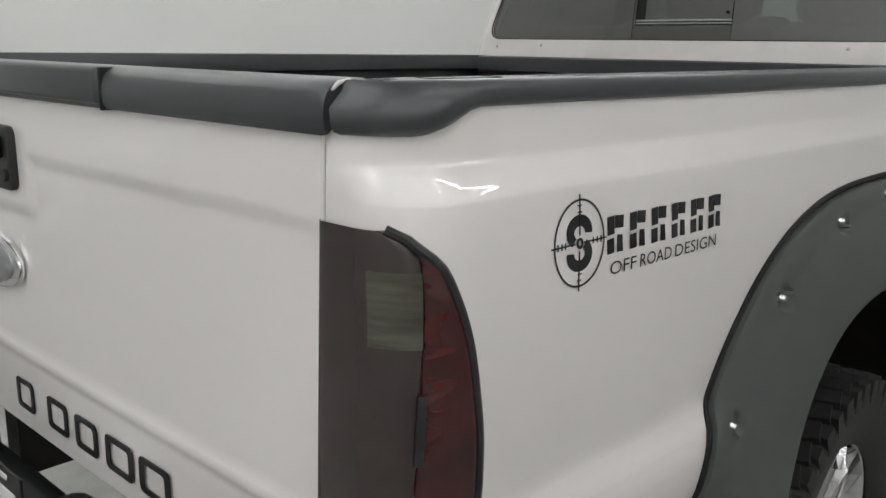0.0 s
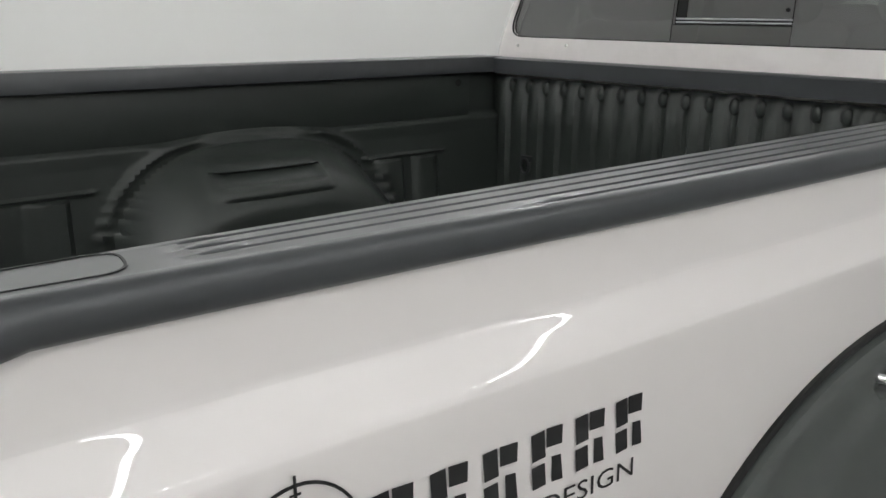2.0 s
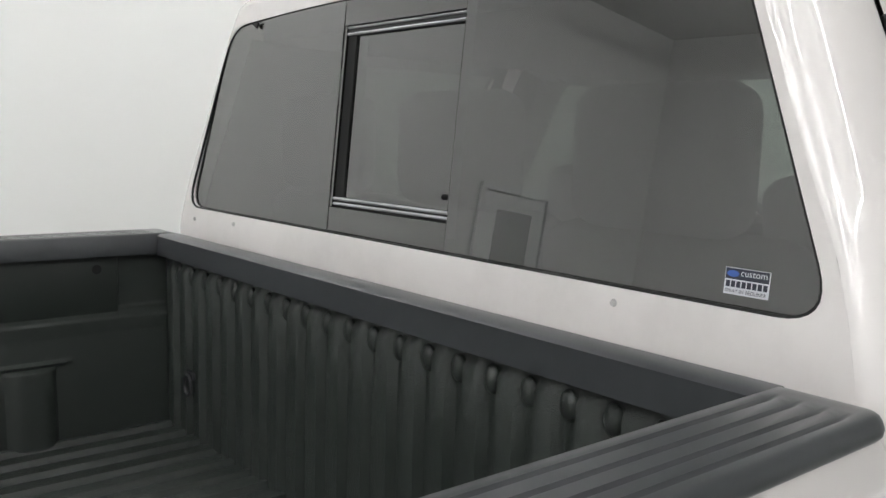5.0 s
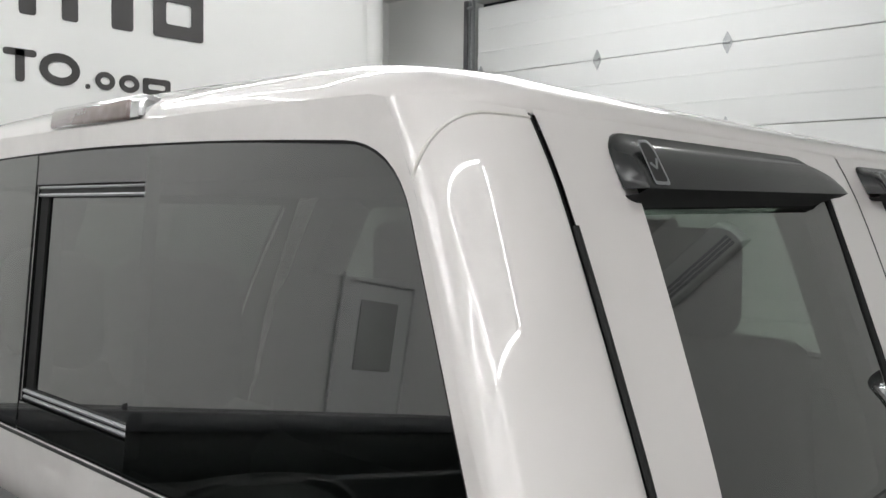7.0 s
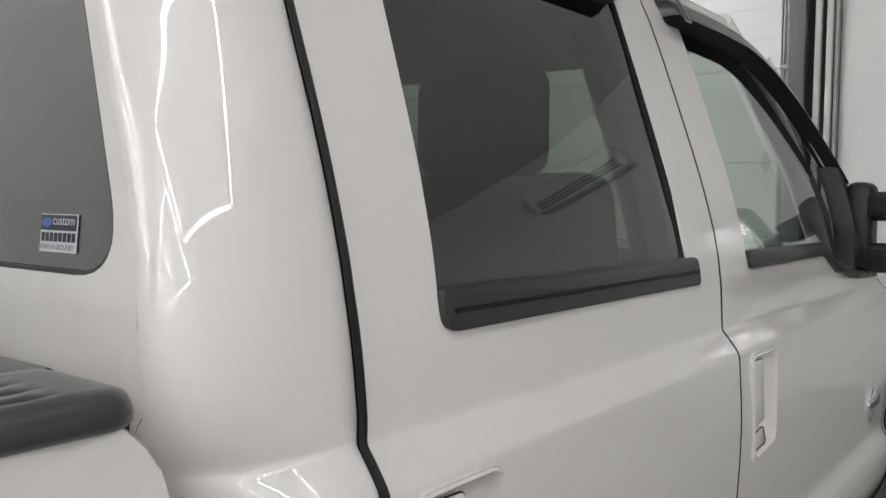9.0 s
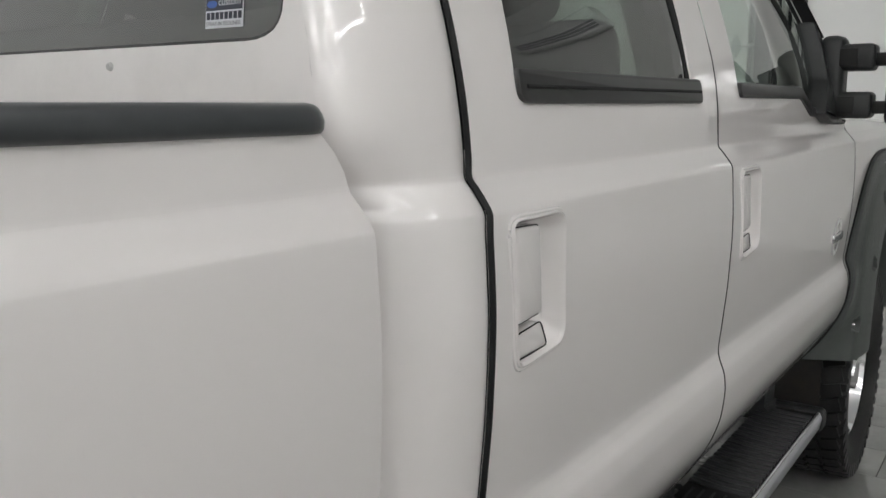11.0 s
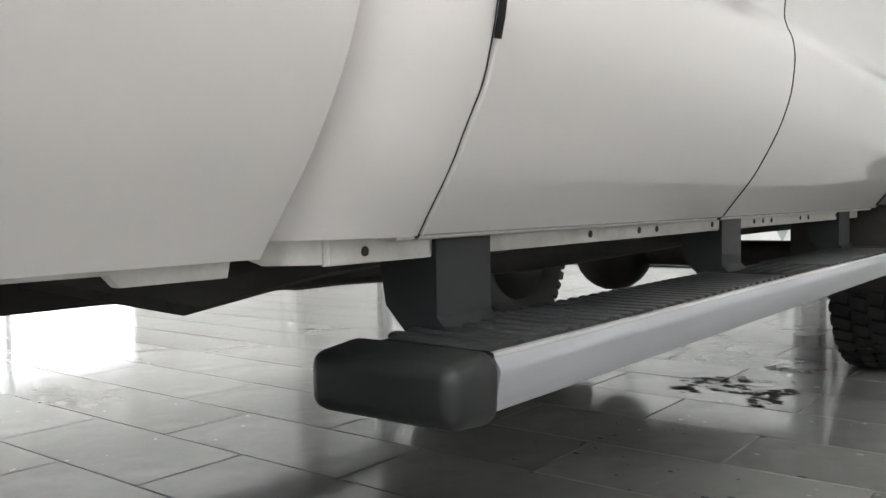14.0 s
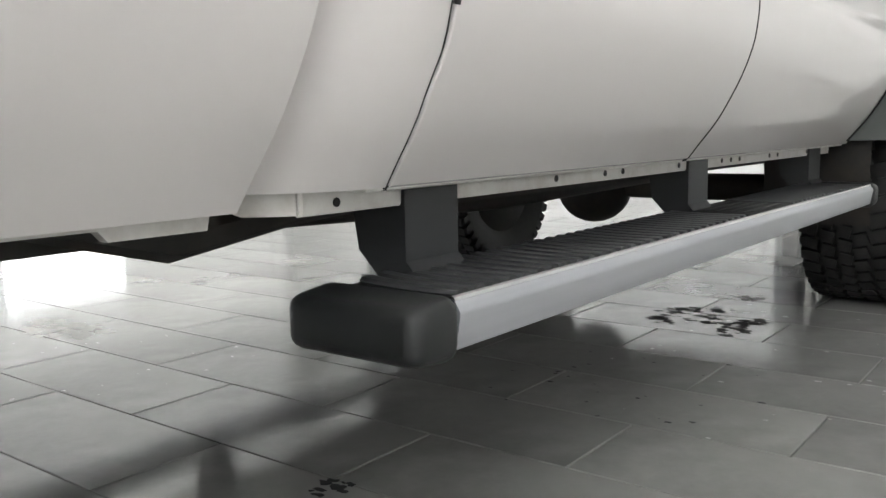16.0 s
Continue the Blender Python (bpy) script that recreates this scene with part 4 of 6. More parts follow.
# tail lamps wrap the rear corners
lens_reach = curve_through([0.79, 0.98, 1.04, 1.114, 1.169, 1.209, 1.235, 1.266, 1.284, 1.299, 1.306], [0.164, 0.162, 0.157, 0.143, 0.130, 0.117, 0.107, 0.092, 0.071, 0.052, 0.030])
for s in (1, -1):
    bm = bmesh.new()

    def lamp_pt(a, z, out=0.006, s=s):
        """a runs along the corner: below 0 on the rear face, then round the arc, then along the side."""
        x0 = side(z) + bed_dx(0.05)
        arc = CORNER * math.pi / 2
        if a < 0:
            return (s * (x0 - CORNER + a), -out, z)
        if a < arc:
            t = a / CORNER
            return (s * (x0 - CORNER + (CORNER + out) * math.sin(t)), CORNER - (CORNER + out) * math.cos(t), z)
        return (s * (x0 + out), CORNER + a - arc, z)

    def lamp_edge(z):
        """How far round the corner the lens reaches at a height."""
        return lens_reach(z)
    zs = spread(0.80, 1.304, 50)
    lamp = None
    for lo, hi, mat, nm, z0, z1 in ((-0.03, 0.075, LENS_DARK, "lens_smoked", 0.80, 1.304), (0.0755, 1.0, LENS_RED, "lens_red", 0.80, 1.304)):
        bm = bmesh.new()
        rows = []
        for z in zs:
            e = lamp_edge(z)
            inner = -(side(z) + bed_dx(0.05) - CORNER - 0.833 + 0.022 * (1.40 - z) / 0.6)
            a0, a1 = (inner, min(hi, e)) if lo < 0 else (min(lo, e), e)
            rows.append([lamp_pt(a0, z, -0.01)] + [lamp_pt(a0 + (a1 - a0) * k / 14, z, 0.006 if 0 < k < 14 else 0.002) for k in range(15)] + [lamp_pt(a1, z, -0.01)])
        grid(bm, rows)
        bmesh.ops.remove_doubles(bm, verts=bm.verts, dist=1e-5)
        if not lamp:
            lamp = part("tail_lamp", bm, mat, truck, "smoked red tail lamp", sharp=60)
        else:
            part(nm, bm, mat, lamp, sharp=60)
    bm = bmesh.new()
    grid(bm, [[lamp_pt(0.020 + 0.056 * k / 8, z, 0.0075) for k in range(9)] for z in spread(1.180, 1.262, 12)])
    part("lens_reverse", thick(bm, 0.002), LENS_CLEAR, lamp, "smoked clear reversing lens")
    bm = bmesh.new()
    tube(bm, [lamp_pt(lamp_edge(z) + 0.004, z, 0.001) for z in reversed(zs)], 0.0065, 8)
    part("lamp_gasket", bm, TRIM_SHINE, lamp)
    bm = bmesh.new()
    grid(bm, [[lamp_pt(min(a, lamp_edge(z)), z, 0.0065) for a in (0.0725, 0.0755, 0.079, 0.082)] for z in spread(1.045, 1.128, 20)])
    part("lens_divider", thick(bm, 0.004), DECAL, lamp, "black bar between the lenses")

# rear bumper with a recessed plate
bm = boxed((0, -0.03, 0.60), (1.9, 0.10, 0.16), 0.03, 3)
bumper = part("rear_bumper", bm, TRIM, truck, "black rear bumper")
for s in (1, -1):
    part("bumper_end", boxed((s * 0.56, -0.085, 0.665), (0.76, 0.17, 0.17), 0.035, 3), TRIM, bumper)
    part("step_pad", boxed((s * 0.5, -0.085, 0.754), (0.5, 0.12, 0.010), 0.003), RUBBER, bumper)
part("dealer_plate", boxed((-0.02, -0.090, 0.69), (0.31, 0.006, 0.155), 0.002), DECAL, bumper, "black dealer plate with pale print")
for zz, w, h in ((0.752, 0.20, 0.010), (0.715, 0.26, 0.030), (0.678, 0.24, 0.020), (0.640, 0.12, 0.014)):
    part("print_bar", boxed((-0.02, -0.0945, zz), (w, 0.003, h), 0.001), PLATE_INK, bumper)


# ---- truck: cab ----
def cab_back(z):
    return 2.309 + max(0.0, z - 1.48) * 0.110 + 0.018 * min(1.0, max(0.0, (1.39 - z) / 0.05))


def pillar_in(z):
    return side(z) - 0.074 + 0.010 * min(1.0, max(0.0, (1.72 - z) / 0.12)) - 0.065 * min(1.0, max(0.0, (1.42 - z) / 0.08))


ROOF_Z = 2.030


def corner_pt(s, deg, z):
    """Point (x, y) of the cab's rounded rear corner: 0 on the rear face, 90 on the side."""
    w, y0, xi = side(z) - 0.004, cab_back(z), pillar_in(z)
    y1 = min(y0 + 0.150, rear_gap(z) - 0.008)
    a = radians(deg)
    return s * (xi + (w - xi) * math.sin(a)), y1 - (y1 - y0) * math.cos(a)


def cab_corner(s):
    """Rounded rear corner of the cab between the rear face and the rear door's gap."""
    bm = bmesh.new()
    rows = []
    for z in spread(0.589, ROOF_Z, 70, KINKS):
        w = side(z) - 0.004
        row = []
        for k in range(21):
            row.append((*corner_pt(s, 90 * k / 20, z), z))
        row.append((s * w, rear_gap(z) - 0.004, z))
        row.append((s * (w - 0.001), rear_gap(z) - 0.002, z))
        row.append((s * (w - 0.02), rear_gap(z) - 0.002, z))
        rows.append(row)
    grid(bm, rows)
    return part("cab_corner", bm, PAINT, truck, sharp=60)


REAR_GLASS = rounded([(-0.900, 1.519), (0.898, 1.519), (0.708, 1.983), (0.40, 1.999), (0.0, 2.007), (-0.40, 2.001), (-0.728, 1.986)], [0.075, 0.075, 0.085, 0.15, 0.15, 0.15, 0.085], 8)


def cab_rear():
    zs = spread(1.30, ROOF_Z, 24)
    outer = [(-pillar_in(z), z) for z in zs] + [(x, ROOF_Z + 0.010 * (1 - (x / 0.8) ** 4)) for x in np.linspace(-0.66, 0.66, 20)] + [(pillar_in(z), z) for z in reversed(zs)] + [(x, 1.30) for x in np.linspace(0.8, -0.8, 14)]
    bm = bmesh.new()

    def on(u, v, d=0.0):
        return (u, cab_back(v) + d - 0.0, v)
    framed(bm, outer, REAR_GLASS, (0, 1.75), on, 5, lip_to3=lambda u, v: on(u * 0.994, 1.75 + (v - 1.75) * 0.99, 0.014))
    rear = part("cab_rear_panel", bm, PAINT_DUSTY, truck, sharp=60)
    part("cab_bulkhead", boxed((0, 2.335, 0.97), (1.62, 0.02, 0.75)), PAINT_DULL, truck)
    # rubber round the glass
    bm = bmesh.new()
    tube(bm, [on(u * 0.998, 1.75 + (v - 1.75) * 0.997, 0.004) for u, v in REAR_GLASS + REAR_GLASS[:1]], 0.0034, 6)
    part("window_seal", bm, RUBBER, rear)
    # fixed panes either side of a slider, black glass borders over and under it
    SL, SR, SB, ST = -0.166, 0.180, 1.594, 1.927

    def clip(x0, x1):
        out = []
        for u, v in REAR_GLASS:
            p = (min(max(u * 0.998, x0), x1), 1.75 + (v - 1.75) * 0.997)
            if not out or math.dist(out[-1], p) > 1e-4:
                out.append(p)
        return out
    for x0, x1 in ((-1, SL - 0.040), (SR + 0.004, 1)):
        bm = bmesh.new()
        pane(bm, clip(x0, x1), lambda u, v, w: on(u, v, 0.006 - 0.019 * (v - 1.80) + w), 0.004)
        p = part("fixed_pane", bm, None, rear, "dark tinted glass pane", mats=[GLASS_DARK, GLASS_INNER])
    bm = bmesh.new()
    pane(bm, [(SL, SB), (SR, SB), (SR, ST), (SL, ST)], lambda u, v, w: on(u, v, 0.018 - 0.019 * (v - 1.80) + w), 0.004, 3)
    p = part("slider_pane", bm, None, rear, "tinted sliding pane", mats=[GLASS_DARK, GLASS_INNER])
    rim = sorted((u, 1.75 + (v - 1.75) * 0.997) for u, v in REAR_GLASS if v > 1.985)
    for name, poly in (("upper_border", [(u, float(np.interp(u, [p[0] for p in rim], [p[1] for p in rim]))) for u in np.linspace(SL - 0.038, SR + 0.002, 7)]), ("lower_border", [(SL - 0.038, 1.521), (SR + 0.002, 1.521), (SR + 0.002, SB - 0.022), (SL - 0.038, SB - 0.022)])):
        bm = bmesh.new()
        if name == "upper_border":
            poly = [(SL - 0.038, ST + 0.022)] + poly + [(SR + 0.002, ST + 0.022)]
        prism(bm, poly, lambda u, v, w: on(u, v, 0.007 - 0.019 * (v - 1.80) + w), 0.012)
        part(name, bm, FRIT, rear, "black glossy glass border", sharp=20)
    for (a, b, c, d), d0, dp, mat in (((SL - 0.038, SL - 0.030, SB - 0.02, ST + 0.02), 0.008, 0.02, FRIT), ((SL - 0.030, SL, SB - 0.004, ST + 0.006), 0.014, 0.03, DARK),
                                      ((SR - 0.002, SR + 0.003, SB - 0.05, ST + 0.06), 0.010, 0.02, RUBBER),
                                      ((SL - 0.030, SR, ST, ST + 0.020), 0.012, 0.02, CABIN), ((SL - 0.030, SR, SB - 0.020, SB), 0.012, 0.02, CABIN)):
        bm = bmesh.new()
        prism(bm, [(a, c), (b, c), (b, d), (a, d)], lambda u, v, w, d0=d0: on(u, v, d0 - 0.019 * (v - 1.80) + w), dp)
        part("slider_frame", bm, mat, rear)
    for zz, r in ((SB - 0.004, 0.0035), (SB - 0.014, 0.003), (ST + 0.004, 0.003), (ST + 0.017, 0.0025)):
        bm = bmesh.new()
        tube(bm, [on(SL - 0.028, zz, 0.011 - 0.019 * (zz - 1.80)), on(SR, zz, 0.011 - 0.019 * (zz - 1.80))], r, 6)
        part("slider_track", bm, TRACK, rear)
    # latch knob of the slider and small dark clips at the glass's upper corner
    bm = bmesh.new()
    bmesh.ops.create_uvsphere(bm, u_segments=10, v_segments=6, radius=0.006, matrix=pose(SR - 0.022, cab_back(1.62) + 0.020, 1.617))
    part("latch_knob", bm, RUBBER, rear)
    bm = bmesh.new()
    prism(bm, [(-0.605, 1.984), (-0.575, 1.986), (-0.582, 1.972)], lambda u, v, w: on(u, v, -0.006 + w), 0.004)
    part("corner_clip", bm, RUBBER, rear)
    # warranty sticker
    bm = bmesh.new()
    prism(bm, [(0.727, 1.536), (0.789, 1.536), (0.789, 1.570), (0.727, 1.570)], lambda u, v, w: on(u + 0.018, v, 0.0050 - 0.019 * (v - 1.80) - w), 0.0006)
    st = part("sticker", bm, STICK_GREY, rear, "small pale sticker with blue mark and dark print")
    for a, b, c, d, mat in [(0.728, 0.788, 1.5555, 1.5693, STICK_INK)] + [(0.7295 + 0.0074 * k, 0.7350 + 0.0074 * k, 1.5455, 1.5535, STICK_INK) for k in range(8)]:
        bm = bmesh.new()
        prism(bm, [(a, c), (b, c), (b, d), (a, d)], lambda u, v, w: on(u + 0.018, v, 0.0042 - 0.019 * (v - 1.80) - w), 0.0004)
        part("print_bar", bm, mat, st)
    bm = bmesh.new()
    prism(bm, [(0.7385 + 0.0085 * math.cos(a), 1.5625 + 0.0042 * math.sin(a)) for a in np.linspace(0, 2 * math.pi, 21)[:-1]], lambda u, v, w: on(u + 0.018, v, 0.0037 - 0.019 * (v - 1.80) - w), 0.0003)
    part("print_oval", bm, STICK_BLUE, st)
    for text, u0, v0, wd, ht, mat in (("custom", 0.7495, 1.5605, 0.036, 0.0066, STICK_GREY), ("SPRAY-IN BEDLINER", 0.7295, 1.5385, 0.057, 0.0046, STICK_INK)):
        bm = bmesh.new()
        lettered(bm, text, u0, v0, wd, ht, lambda u, v: on(u + 0.018, v, 0.0033 - 0.019 * (v - 1.80)))
        part("print_word", bm, mat, st)
    # rubber stops and rub marks under the glass
    for x, z in ((-0.611, 1.497), (0.581, 1.497), (-0.84, 1.49)):
        bm = bmesh.new()
        bmesh.ops.create_cone(bm, cap_ends=True, segments=14, radius1=0.006, radius2=0.004, depth=0.004, matrix=pose(x, cab_back(z) - 0.002, z, 90))
        part("body_plug", bm, SMUDGE, rear)
    # high brake light
    bm = boxed((0, 2.396, 2.058), (0.315, 0.05, 0.040), 0.008, 3, pose(0, 0, 0, -8))
    bl = part("brake_light", bm, CHROME, truck, "smoked high-mounted brake light")
    part("lens", boxed((-0.012, 2.376, 2.058), (0.275, 0.02, 0.032), 0.006, 3, pose(0, 0, 0, -8)), glass_lens, bl)


glass_lens = material("smoked_brake_lens", (0.20, 0.145, 0.135), 0.10, coat=1.0, grain=0.4, grain_scale=50)


def roof():
    """Roof skin: rings that roll in from the door tops and the rear edge, then a low crown."""
    def outline(inset, n=10):
        w, y0, y1 = side(ROOF_Z) - inset, cab_back(ROOF_Z) + inset * 0.9, 4.10 - inset * 0.3
        rx, ry = 0.074 + 0.55 * inset, min(0.150, rear_gap(ROOF_Z) - 0.008 - cab_back(ROOF_Z)) + 0.25 * inset
        pts = []
        for k in range(n + 1):
            a = radians(180 + 90 * k / n)
            pts.append((-w + rx - rx * abs(math.cos(a)), y0 + ry + ry * math.sin(a)))
        for x in np.linspace(-w + rx, w - rx, 18)[1:-1]:
            pts.append((x, y0))
        for k in range(n + 1):
            a = radians(270 + 90 * k / n)
            pts.append((w - rx + rx * abs(math.cos(a)), y0 + ry + ry * math.sin(a)))
        for y in np.linspace(y0 + ry, y1, 14)[1:]:
            pts.append((w, y))
        for x in np.linspace(w, -w, 18)[1:-1]:
            pts.append((x, y1 + 0.03 * (1 - (x / w) ** 2)))
        for y in np.linspace(y1, y0 + ry, 14)[:-1]:
            pts.append((-w, y))
        return pts
    bm = bmesh.new()
    rows = []
    def lift(x, y):
        t = max(0.0, min(1.0, (2.95 - y) / 0.55))
        return (1 - (x / 0.8) ** 2) * t * t * (3 - 2 * t)
    for k in range(14):
        a = radians(90 * k / 13)
        inset = 0.15 * (1 - math.cos(a) ** 1.1)
        rows.append([(x, y, ROOF_Z - 0.010 + 0.064 * math.sin(a) + 0.020 * math.sin(a) * lift(x, y)) for x, y in outline(inset)])
    base = rows[-1]
    for k in range(1, 11):
        t = k / 10
        rows.append([(x * (1 - t), y + (3.2 - y) * t, z + (ROOF_Z + 0.078 - z) * (1 - (1 - t) ** 2)) for x, y, z in base])
    grid(bm, [r + r[:1] for r in rows])
    bmesh.ops.remove_doubles(bm, verts=bm.verts, dist=1e-5)
    r = part("roof", bm, PAINT, truck, sharp=60)
    part("headliner", boxed((0, 3.23, 1.982), (1.36, 1.62, 0.075), 0.02), HEADLINER, truck, "pale cloth headliner")


def inside(p, poly):
    u, v = p
    c = False
    for (a, b), (d, e) in zip(poly, poly[1:] + poly[:1]):
        if (b > v) != (e > v) and u < (d - a) * (v - b) / (e - b) + a:
            c = not c
    return c


def handle_rim(y0):
    z0, z1, y1 = 1.130, 1.318, y0 + 0.126
    return rounded([(y0, z0), (y1 - 0.004, z0 + 0.012), (y1, z1), (y0 - 0.012, z1)], 0.022, 5)


def door_panel(s, name, left, right, window, zl, hy):
    """A door: skin, framed window with lip, belt trim, glass, cup handle."""
    bm = bmesh.new()
    zs = spread(0.591, zl, 48, list(KINKS) + list(np.arange(1.14, 1.33, 0.004)))
    rows = []
    span = right(1.0) - left(1.0)
    ts = sorted(list(np.linspace(0, 1, 22)) + [0.004, 0.996] + [(y - left(1.2)) / span for y in np.arange(hy - 0.016, hy + 0.134, 0.004)])
    for z in zs:
        a, b = left(z) + 0.0025, right(z) - 0.0025
        x = side(z)
        rows.append([(s * (x - 0.012), a + 0.0005, z), (s * (x - 0.0015), a, z)] + [(s * x, a + 0.0015 + (b - a - 0.003) * t, z) for t in ts] + [(s * (x - 0.0015), b, z), (s * (x - 0.012), b - 0.0005, z)])
    grid(bm, rows)
    rim = handle_rim(hy)
    cy = sum(u for u, v in rim) / len(rim)
    cz = sum(v for u, v in rim) / len(rim)
    hole = [(cy + (u - cy) * 0.975, cz + (v - cz) * 0.98) for u, v in rim]
    bmesh.ops.delete(bm, geom=[f for f in bm.faces if all(inside((v.co.y, v.co.z), hole) for v in f.verts)], context="FACES")
    # rolled lower edge
    z0 = zs[0]
    grid(bm, [[(s * side(z0), left(z0) + 0.006 + (right(z0) - left(z0) - 0.012) * t, z0) for t in ts], [(s * (side(z0) - 0.02), left(z0) + 0.006 + (right(z0) - left(z0) - 0.012) * t, z0 - 0.006) for t in ts]])
    zt = ROOF_Z - 0.004
    zz = spread(zl, zt, 14)
    outer = [(left(z) + 0.004, z) for z in zz] + [(left(zt) + (right(zt) - left(zt)) * t, zt) for t in np.linspace(0.03, 0.97, 16)] + [(right(z) - 0.004, z) for z in reversed(zz)] + [(left(zl) + (right(zl) - left(zl)) * t, zl) for t in np.linspace(0.97, 0.03, 20)]
    if name == "front_door":
        outer = [(left(z) + 0.004, z) for z in zz] + [(y, zt) for y in np.linspace(3.56, 3.93, 10)] + [(4.02, 2.022), (4.12, 1.990), (4.24, 1.920), (4.36, 1.810), (4.47, 1.685), (4.55, 1.54), (4.60, zl)] + [(y, zl) for y in np.linspace(4.55, 3.5, 20)]
    c = (sum(u for u, v in window) / len(window), sum(v for u, v in window) / len(window))
    framed(bm, outer, window, c, lambda u, v: (s * side(v), u, v), 4, lip_to3=lambda u, v: (s * (side(v) - 0.013), c[0] + (u - c[0]) * 0.996, c[1] + (v - c[1]) * 0.996))
    bmesh.ops.remove_doubles(bm, verts=bm.verts, dist=1e-5)
    d = part(name, bm, PAINT, truck, sharp=30)
    bm = bmesh.new()
    pane(bm, [(c[0] + (u - c[0]) * 1.004, c[1] + (v - c[1]) * 1.004) for u, v in window], lambda u, v, w: (s * (side(v) - 0.008 - w), u, v), 0.004, 24)
    g = part("window_glass", bm, None, d, "tinted door window", mats=[GLASS_PRIVACY if name == "rear_door" else GLASS_SIDE, GLASS_INNER])
    bm = bmesh.new()
    tube(bm, [(s * (side(v) - 0.007), c[0] + (u - c[0]) * 0.994, c[1] + (v - c[1]) * 0.994) for u, v in window + window[:1]], 0.0058, 6)
    part("window_channel", bm, RUBBER, d)
    bm = bmesh.new()
    lo = [(c[0] + (u - c[0]) * 1.12, c[1] + (v - c[1]) * 1.05) for u, v in window]
    for dp in (0.050, 0.056):
        framed(bm, [(u, v if v > c[1] else v - 0.45) for u, v in [(window[0][0] - 0.03, 1.44), (right(1.45) - 0.12, 1.44), (max(u for u, v in window) - 0.02, 1.70), (max(u for u, v in window if v > 1.93) + 0.02, 1.99), (min(u for u, v in window if v > 1.93) - 0.03, 1.99)]],
               [(c[0] + (u - c[0]) * 0.93, c[1] - 0.01 + (v - c[1]) * 0.88) for u, v in window], c, lambda u, v: (s * (side(v) - dp), u, v), 4)
    part("door_trim", bm, CABIN, d, "dark inner door trim")
    return d


def cup_handle(s, d, y0):
    """Paint-coloured handle: rim, shallow cup, grip and a lock flap."""
    z0, z1, y1 = 1.130, 1.318, y0 + 0.126

    def on(u, v, o):
        return (s * (side(v) + o), u, v)
    rim_o = handle_rim(y0)
    c = ((y0 + y1) / 2 - 0.004, (z0 + z1) / 2)
    bm = bmesh.new()
    rows = []
    for k, o in ((1.0, -0.004), (0.992, 0.0005), (0.975, 0.0015), (0.955, 0.000), (0.935, -0.007), (0.88, -0.020), (0.80, -0.029), (0.4, -0.032), (0.0, -0.032)):
        rows.append([on(c[0] + (u - c[0]) * k, c[1] + (v - c[1]) * k, o + 0.004) for u, v in rim_o + rim_o[:1]])
    grid(bm, rows)
    bmesh.ops.remove_doubles(bm, verts=bm.verts, dist=1e-5)
    h = part("door_handle", bm, PAINT, d, sharp=50)
    bm = bmesh.new()
    tube(bm, [on(c[0] + (u - c[0]) * 1.03, c[1] + (v - c[1]) * 1.02, 0.0) for u, v in rim_o + rim_o[:1]], 0.0032, 8, False)
    part("handle_rim", bm, PAINT, d)
    bm = bmesh.new()
    prism(bm, rounded([(y0 + 0.004, z0 + 0.056), (y0 + 0.066, z0 + 0.062), (y0 + 0.066, z1 - 0.014), (y0 + 0.004, z1 - 0.012)], 0.008, 4), lambda u, v, w: on(u, v, -0.022 + w), 0.022, 0.005)
    part("grip", bm, PAINT, d)
    # Dark outlines stand in for the shade in the gaps round grip and flap.
    for o in (rounded([(y0 + 0.004, z0 + 0.056), (y0 + 0.066, z0 + 0.062), (y0 + 0.066, z1 - 0.014), (y0 + 0.004, z1 - 0.012)], 0.008, 4), rounded([(y0 + 0.010, z0 + 0.010), (y0 + 0.088, z0 + 0.014), (y0 + 0.068, z0 + 0.050), (y0 + 0.008, z0 + 0.044)], 0.008, 4)):
        bm = bmesh.new()
        tube(bm, [on(u, v, -0.004) for u, v in o + o[:1]], 0.0011, 6)
        part("gap_line", bm, DARK, d)
    # Dark slab behind the grip, painted as its shadow gap.
    bm = bmesh.new()
    prism(bm, rounded([(y0 + 0.002, z0 + 0.054), (y0 + 0.068, z0 + 0.060), (y0 + 0.068, z1 - 0.012), (y0 + 0.002, z1 - 0.010)], 0.008, 4), lambda u, v, w: on(u, v, -0.026 + w), 0.006)
    part("grip_shadow_gap", bm, DARK, d)
    bm = bmesh.new()
    prism(bm, rounded([(y0 + 0.010, z0 + 0.010), (y0 + 0.088, z0 + 0.014), (y0 + 0.068, z0 + 0.050), (y0 + 0.008, z0 + 0.044)], 0.008, 4), lambda u, v, w: on(u, v, -0.026 + w), 0.022, 0.003)
    part("lock_flap", bm, PAINT, d)


